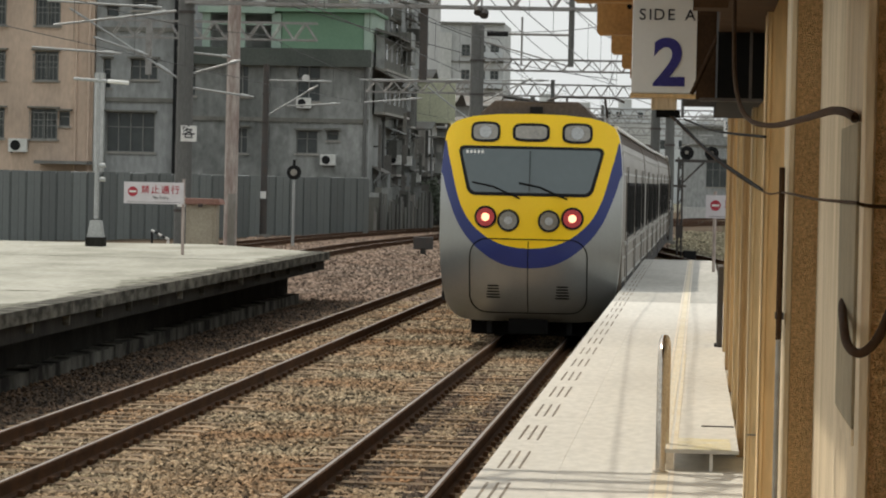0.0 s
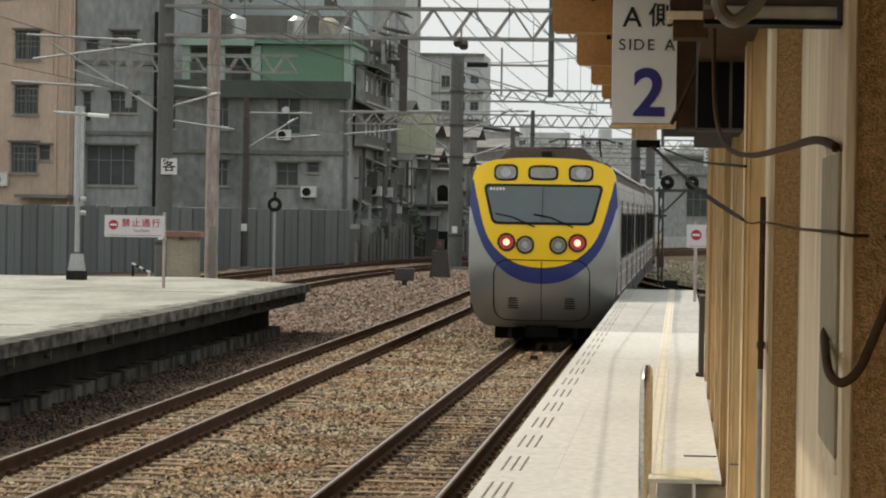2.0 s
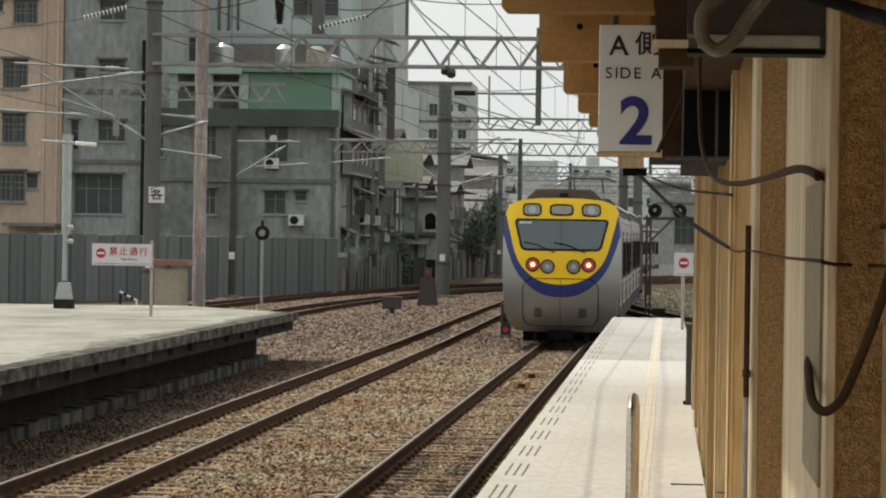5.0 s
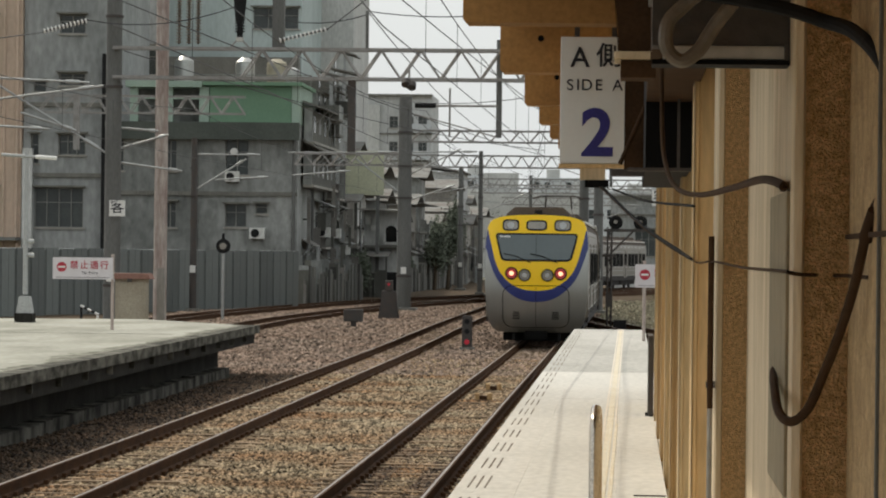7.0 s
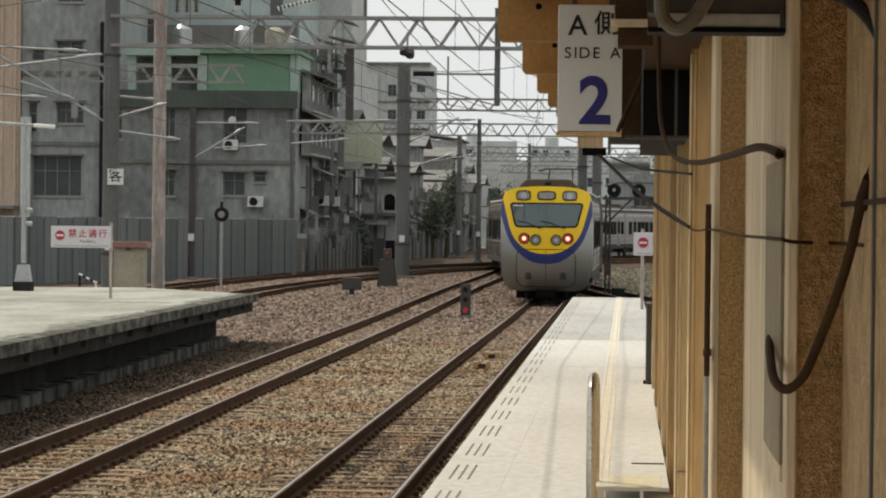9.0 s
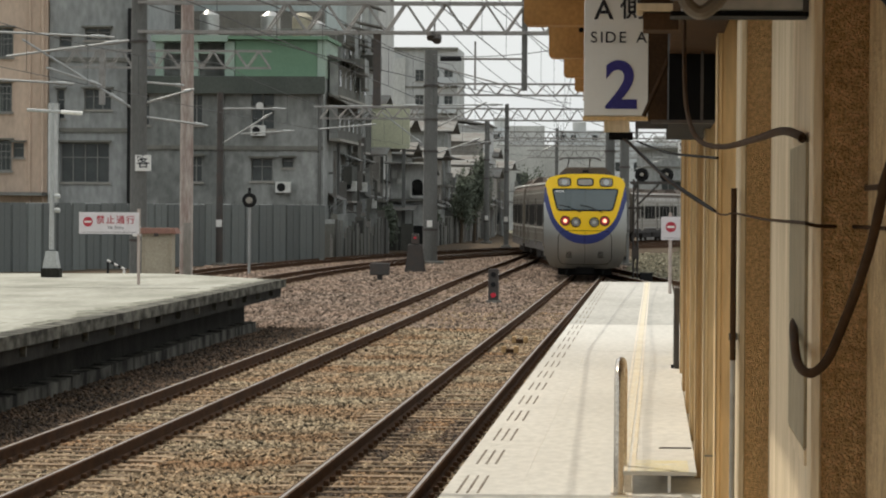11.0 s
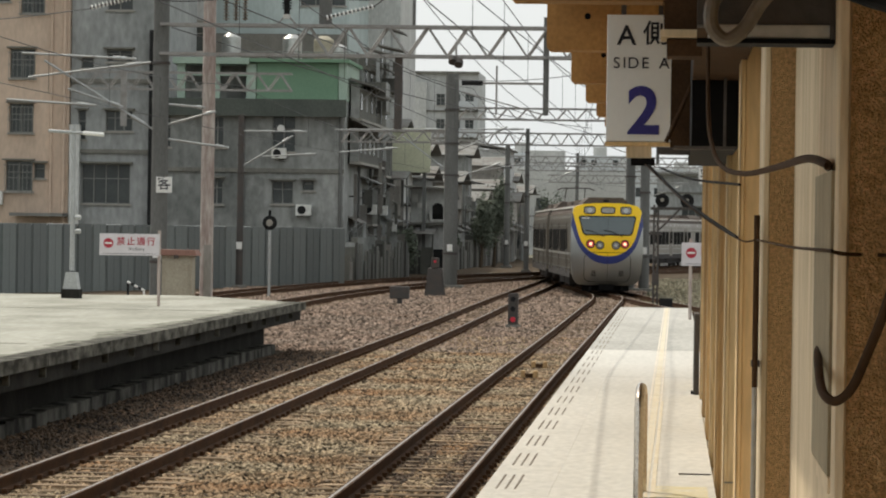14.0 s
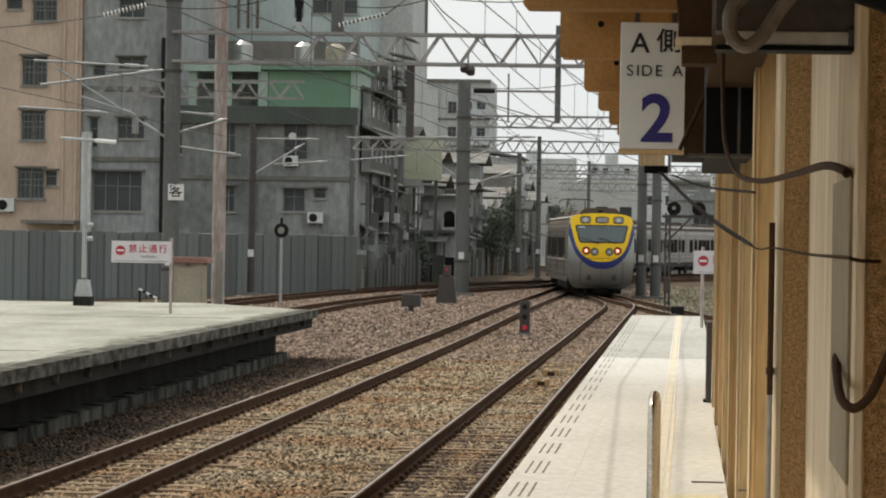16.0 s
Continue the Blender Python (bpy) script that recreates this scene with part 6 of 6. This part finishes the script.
while x < -12.9:
    w = r.uniform(0.3, 0.8)
    boxpart("screen_board", (x, x + w - 0.02, 193.5 + r.uniform(0, 0.2), 193.75, -0.4, r.uniform(0.9, 1.6)), r.choice(("timber_dark", "timber_dark", "sheet_roof", "rubber")), hut)
    x += w

gable = building("grey gabled house above the trees", -19.2, -15.0, 300, 312, 9.7, "wall_far_grey", [(-18.4, -17.6, 6.4, 7.5, 2, False, False), (-16.6, -15.8, 6.4, 7.5, 2, False, False)], (), 0)
bm = bmesh.new()
prism(bm, [(-19.6, 10.35), (-14.7, 9.65), (-14.7, 9.8), (-19.6, 10.5)], "y", 299.4, 312.4)
part("roof", bm, "sheet_roof", gable, "sloping sheet roof")
boxpart("gable_head", (-19.2, -15.0, 300.31, 311.9, 9.69, 9.71), "wall_far_grey", gable)

# Far town: plain blocks with storeys of openings.
r = random.Random(5)
for k in range(46):
    y = r.uniform(420, 1150)
    x = r.uniform(-0.052, 0.045) * y - 5
    w, h = r.uniform(8, 22), r.uniform(7, 15) if y < 700 else r.uniform(10, 24)
    t = empty("apartment_building", x, y, 0, "distant pale concrete apartment block", "building", "distant town blocks")
    wins = []
    zz = 2.0
    while zz < h - 2.2:
        xx = 1.0
        while xx < w - 1.8:
            if r.random() < 0.8:
                wins.append((xx, xx + 1.5, zz, zz + 1.5))
            xx += 3.0
        zz += 3.2
    bm = bmesh.new()
    pierced_wall(bm, 0, w, -0.45, h, 0, 0.5, wins)
    part("front_wall", bm, r.choice(("wall_white", "wall_far", "wall_far", "wall_far")), t)
    bm = bmesh.new()
    box(bm, 0.2, w - 0.2, 0.51, 0.6, -0.45, h - 0.3)
    part("glazing", bm, "pane", t)
    boxpart("rear_block", (0, w, 0.62, 12, -0.45, h - 0.05), "wall_far", t)
    boxpart("stair_tower", (w * 0.3, w * 0.55, 2, 6, h - 0.05, h + 2.4), "wall_white", t)

# Goods shed, low wall and houses beyond the branch.
shed = building("long grey goods shed behind the tracks", -2.0, 34, 345, 360, 8.6, "wall_grey_light", [(0.5 + 3.6 * i, 2.6 + 3.6 * i, 2.4, 5.2, 3) for i in range(9)], (6.6,), 0.5)
low = empty("low_wall", 0, 0, 0, "pale low concrete wall beside the far bend", "wall")
for i in range(14):
    boxpart("wall_block", (-1.5 + 2.0 * i, 0.45 + 2.0 * i, 262 + 2.2 * i, 262.3 + 2.2 * i, -0.4, 0.85), "wall_white", low)


# ---- plants ----
def tree(label, x, y, h, spread, count, seed):
    r = random.Random(seed)
    t = empty("tree", x, y, -0.4, label, "tree", "trackside trees")
    bm = bmesh.new()
    tube(bm, [(0, 0, 0), (0.1, 0.05, h * 0.35), (0.05, 0, h * 0.7)], 0.16, 8, 0.05)
    tips = []
    for k in range(9):
        a, z = r.uniform(0, 6.28), h * r.uniform(0.3, 0.65)
        q = Vector((math.cos(a) * spread * r.uniform(0.4, 0.8), math.sin(a) * spread * r.uniform(0.4, 0.8), z + h * r.uniform(0.12, 0.35)))
        tube(bm, [(0.06, 0.02, z), tuple(q * 0.6 + Vector((0, 0, z * 0.4))), tuple(q)], 0.06, 6, 0.015)
        tips.append(q)
    part("trunk", bm, "bark", t, smooth=True)
    bm = bmesh.new()
    for _ in range(count):
        c = r.choice(tips) + Vector((r.gauss(0, spread * 0.28), r.gauss(0, spread * 0.28), r.gauss(0, h * 0.1)))
        s = r.uniform(0.07, 0.17)
        u = Vector((r.gauss(0, 1), r.gauss(0, 1), r.gauss(0, 1))).normalized()
        v = u.orthogonal().normalized()
        bm.faces.new([bm.verts.new(c + o) for o in (u * s, v * s * 0.5, -u * s, -v * s * 0.5)])
    part("crown", bm, "leaf", t)
    return t


tree("dark leafy tree behind the tracks", -12.9, 240, 6.0, 0.95, 3600, 1)
tree("dark leafy tree behind the tracks", -13.6, 236, 4.6, 0.7, 1800, 2)
tree("low dark shrub at the foot of the houses", -15.2, 188, 2.6, 0.6, 1500, 3)
tree("dark shrub against a shed wall", -15.0, 224, 2.8, 0.6, 1300, 4)
tree("dark shrub beside the planked balcony", -16.9, 189.5, 2.6, 0.55, 1500, 6)
tree("leafy tree beside the far masts", -11.0, 300, 6.0, 1.1, 2200, 5)

r = random.Random(21)
bm = bmesh.new()
for _ in range(12000):
    y = r.uniform(84, 255)
    x = r.uniform(0.2, 9.0) + max(0, (y - 120)) * 0.03 - max(0, y - 150) * 0.03 
    z = -0.42 if x > 0 else -0.3
    s, a = r.uniform(0.06, 0.28), r.uniform(0, 6.28)
    dx, dy = math.cos(a) * 0.03, math.sin(a) * 0.03
    bm.faces.new([bm.verts.new(p) for p in ((x - dx, y - dy, z), (x + dx, y + dy, z), (x + r.uniform(-0.1, 0.1), y + r.uniform(-0.1, 0.1), z + 0.24 + s))])
tagged(part("dry_grass", bm, "grass"), "dry olive grass tufts on trackside earth", "grass", kind="stuff")

# ---- platform sign, lamp and cables under the canopy ----
sg = empty("platform_sign", -0.225, 20.0, 3.0, "white hanging platform sign box with dark blue numeral", "sign")
boxpart("box", (-0.2, 0.2, 0, 0.16, 0.01, 0.757), "sign_white", sg, bevel=0.006)
boxpart("bottom_plate", (-0.205, 0.205, -0.005, 0.17, -0.014, 0.008), "ochre", sg, "dirty cream lower edge")
boxpart("side_frame", (0.201, 0.222, -0.003, 0.165, 0.0, 0.76), "render_cream", sg)
lettering("numeral", "2", 0.385, "sign_blue", sg, pose(0.02, -0.004, 0.178, 90), "dark blue numeral", 0.026)
for c, x in zip("SIDE", (-0.142, -0.096, -0.044, 0.026)):
    lettering("letter", c, 0.093, "sign_black", sg, pose(x, -0.004, 0.47, 90), "", 0.004)
lettering("letter", "A", 0.093, "sign_black", sg, pose(0.138, -0.004, 0.47, 90), "", 0.004)
lettering("letter", "A", 0.165, "sign_black", sg, pose(-0.085, -0.004, 0.63, 90), "", 0.012)
lettering("letter", "側", 0.15, "sign_black", sg, pose(0.085, -0.004, 0.64, 90), "", 0.012)
boxpart("lamp_box", (-0.08, 0.07, 0.02, 0.14, -0.085, -0.015), "render_cream", sg)
boxpart("lamp_base", (-0.05, 0.09, 0.02, 0.14, -0.13, -0.086), "black", sg)
boxpart("hanger", (-0.12, -0.09, 0.06, 0.1, 0.757, 1.1), "dark_steel", sg)
boxpart("hanger", (0.1, 0.13, 0.06, 0.1, 0.757, 1.1), "dark_steel", sg)

fx = empty("junction_box", 0.01, 12.0, 3.1, "brown metal junction box fixed under the canopy", "junction box")
bm = bmesh.new()
prism(bm, [(-0.065, 0.09), (0.07, 0.07), (0.088, 0.3), (-0.08, 0.3)], "y", 0, 0.3)
part("case", bm, "cable_brown", fx, bevel=0.004)
boxpart("cover_lip", (-0.078, 0.072, -0.02, 0.3, 0.065, 0.092), "render_cream", fx, "pale lower cover", bevel=0.004)
boxpart("lower_case", (-0.055, 0.07, 0.02, 0.28, 0.0, 0.062), "cable_brown", fx, bevel=0.004)
boxpart("hanger", (-0.02, 0.02, 0.1, 0.14, 0.3, 1.0), "dark_steel", fx)

br = empty("bracket_frame", 0, 0, 0, "black steel bracket frame under the canopy", "bracket")
# Solid black box filling the space between the sign and the wall.
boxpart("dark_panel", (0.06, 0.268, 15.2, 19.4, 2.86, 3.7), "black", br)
# Brown filler sheet stands in for the dim canopy beams behind.
boxpart("filler_panel", (-0.04, 0.059, 17.25, 17.3, 2.88, 3.7), "cable_brown", br)
# Dark box added below the roof to hold light off the pier heads.
boxpart("shade_box", (0.06, 0.268, 7.51, 15.19, 3.16, 3.7), "cable_brown", br, "dark brown box added below the roof to shade the piers")
boxpart("lower_rail", (-0.1, 0.26, 16.9, 17.0, 2.865, 2.9), "dark_steel", br)
boxpart("lower_rail", (-0.02, 0.26, 14.9, 15.0, 2.843, 2.857), "dark_steel", br)
boxpart("upright", (0.198, 0.21, 14.92, 14.95, 2.855, 3.72), "dark_steel", br)
bm = bmesh.new()
tube(bm, [(-0.06, 17.08, 2.93), (0.1, 17.08, 3.3)], 0.012, 6)
part("stay", bm, "cable_brown", br)

lt = empty("tube_lamp", 0, 5.55, 0, "grey fluorescent batten lamp across the wall head", "lamp")
boxpart("diffuser", (0.046, 0.2525, 0.0, 0.1, 2.792, 2.8148), "vent_pale", lt, "dusty pale diffuser", bevel=0.005)
boxpart("lower_edge", (0.028, 0.2525, -0.004, 0.11, 2.7836, 2.7915), "black", lt)
boxpart("housing", (0.028, 0.2525, 0.006, 0.12, 2.8153, 3.0), "dark_steel", lt)
boxpart("end_cap", (0.243, 0.252, -0.006, 0.1, 2.791, 2.82), "dark_steel", lt)


def cable(label, pts, r, material, steps=5):
    """A cable on a smooth line through pts."""
    t = empty("cable", 0, 0, 0, label, "cable", "wall cables")
    p = [Vector(q) for q in pts]
    p = [2 * p[0] - p[1]] + p + [2 * p[-1] - p[-2]]
    out = []
    for a, b, c, d in zip(p, p[1:], p[2:], p[3:]):
        for i in range(steps):
            k = i / steps
            out.append(0.5 * (2 * b + (c - a) * k + (2 * a - 5 * b + 4 * c - d) * k * k + (3 * b - a - 3 * c + d) * k ** 3))
    barpart("sheath", out + [p[-2]], r, material, t, n=10)
    return t


cable("brown cable hanging across the piers", [(0.1, 12.0, 3.5), (0.1, 12.0, 3.3), (0.1, 11.5, 2.9), (0.112, 11.0, 2.751), (0.135, 10.0, 2.667), (0.181, 9.0, 2.633), (0.22, 7.5, 2.622), (0.226, 6.0, 2.607), (0.238, 5.5, 2.588), (0.246, 5.6, 2.585)], 0.0075, "cable_brown")
cable("thin brown wire strung along the piers", [(-0.19, 19.9, 2.875), (0.061, 16.0, 2.598), (0.233, 13.3, 2.457), (0.238, 10.0, 2.456), (0.243, 7.5, 2.447), (0.242, 5.5, 2.448), (0.246, 5.43, 2.447), (0.268, 5.43, 2.443), (0.33, 5.43, 2.442), (0.345, 5.0, 2.442)], 0.003, "cable_brown")
cable("thin black wire from the sign to a pier", [(-0.107, 19.9, 2.859), (0.06, 16.0, 2.731), (0.244, 13.3, 2.667)], 0.0055, "black")
cable("thin black wire from the sign to a pier", [(-0.17, 19.9, 2.87), (0.05, 16.2, 2.62), (0.236, 13.35, 2.46)], 0.007, "black")
cable("clear corrugated conduit loop under the ceiling", [(0.1817, 5.541, 2.9242), (0.1590, 5.450, 2.8824), (0.1272, 5.450, 2.8406), (0.1008, 5.450, 2.7997), (0.0736, 5.450, 2.7834), (0.0509, 5.450, 2.8043), (0.0527, 5.450, 2.8451), (0.0818, 5.450, 2.8769), (0.1135, 5.450, 2.9151), (0.1272, 5.541, 3.0423)], 0.0119, "cable_clear")
cable("thick black cable running along the ceiling edge", [(0.09, 5.2, 2.875), (0.177, 5.2, 2.861), (0.237, 5.2, 2.848), (0.289, 5.2, 2.831), (0.325, 5.1, 2.81), (0.35, 4.9, 2.76), (0.36, 4.7, 2.70)], 0.0115, "rubber")
cable("thick grey-brown cable looping round the near pier", [(0.36, 4.6, 2.67), (0.358, 4.75, 2.6), (0.352, 4.9, 2.555), (0.34, 4.93, 2.522), (0.325, 5.0, 2.43), (0.308, 5.1, 2.352), (0.288, 5.15, 2.29), (0.27, 5.18, 2.243), (0.252, 5.2, 2.222), (0.238, 5.22, 2.22), (0.229, 5.3, 2.231), (0.232, 5.5, 2.255), (0.25, 5.95, 2.272), (0.29, 6.4, 2.288)], 0.0075, "cable_brown")
cj = empty("cable_joint", 0.341, 4.915, 2.527, "brown cable joint sleeve on the wall cable", "cable joint")
barpart("sleeve", [(0.0055, -0.015, 0.012), (-0.006, 0.015, -0.03)], 0.0105, "cable_brown", cj, n=12)

cd = empty("conduit", 0.237, 10.08, PLAT_Z, "dark brown vertical conduit fixed to a pier", "conduit")
barpart("pipe", [(0, 0, 1.14), (0, 0, 1.65)], 0.009, "cable_brown", cd, n=10)
barpart("lower_pipe", [(0, 0, 0), (0, 0, 1.139)], 0.008, "concrete", cd, n=10, label="pale grey lower pipe")
for z in (0.4, 1.2):
    boxpart("clip", (-0.012, 0.014, -0.004, 0.03, z, z + 0.02), "dark_steel", cd)
lb = empty("leaning_board", 0.225, 33.6, PLAT_Z, "dark grey board leaning on the station wall", "board")
boxpart("panel", (-0.035, 0.02, 0, 0.9, 0, 0.8), "dark_steel", lb, bevel=0.01)
boxpart("foot", (-0.06, 0.02, 0.1, 0.3, 0, 0.03), "rubber", lb)
rod = empty("metal_rod", 0.135, 21.0, PLAT_Z + 0.1017, "thin dark rod lying on the board ramp", "rod")
barpart("bar", [(-0.1, 0, 0.005), (0.1, 0.0, 0.005)], 0.005, "dark_steel", rod, n=6)


motions()
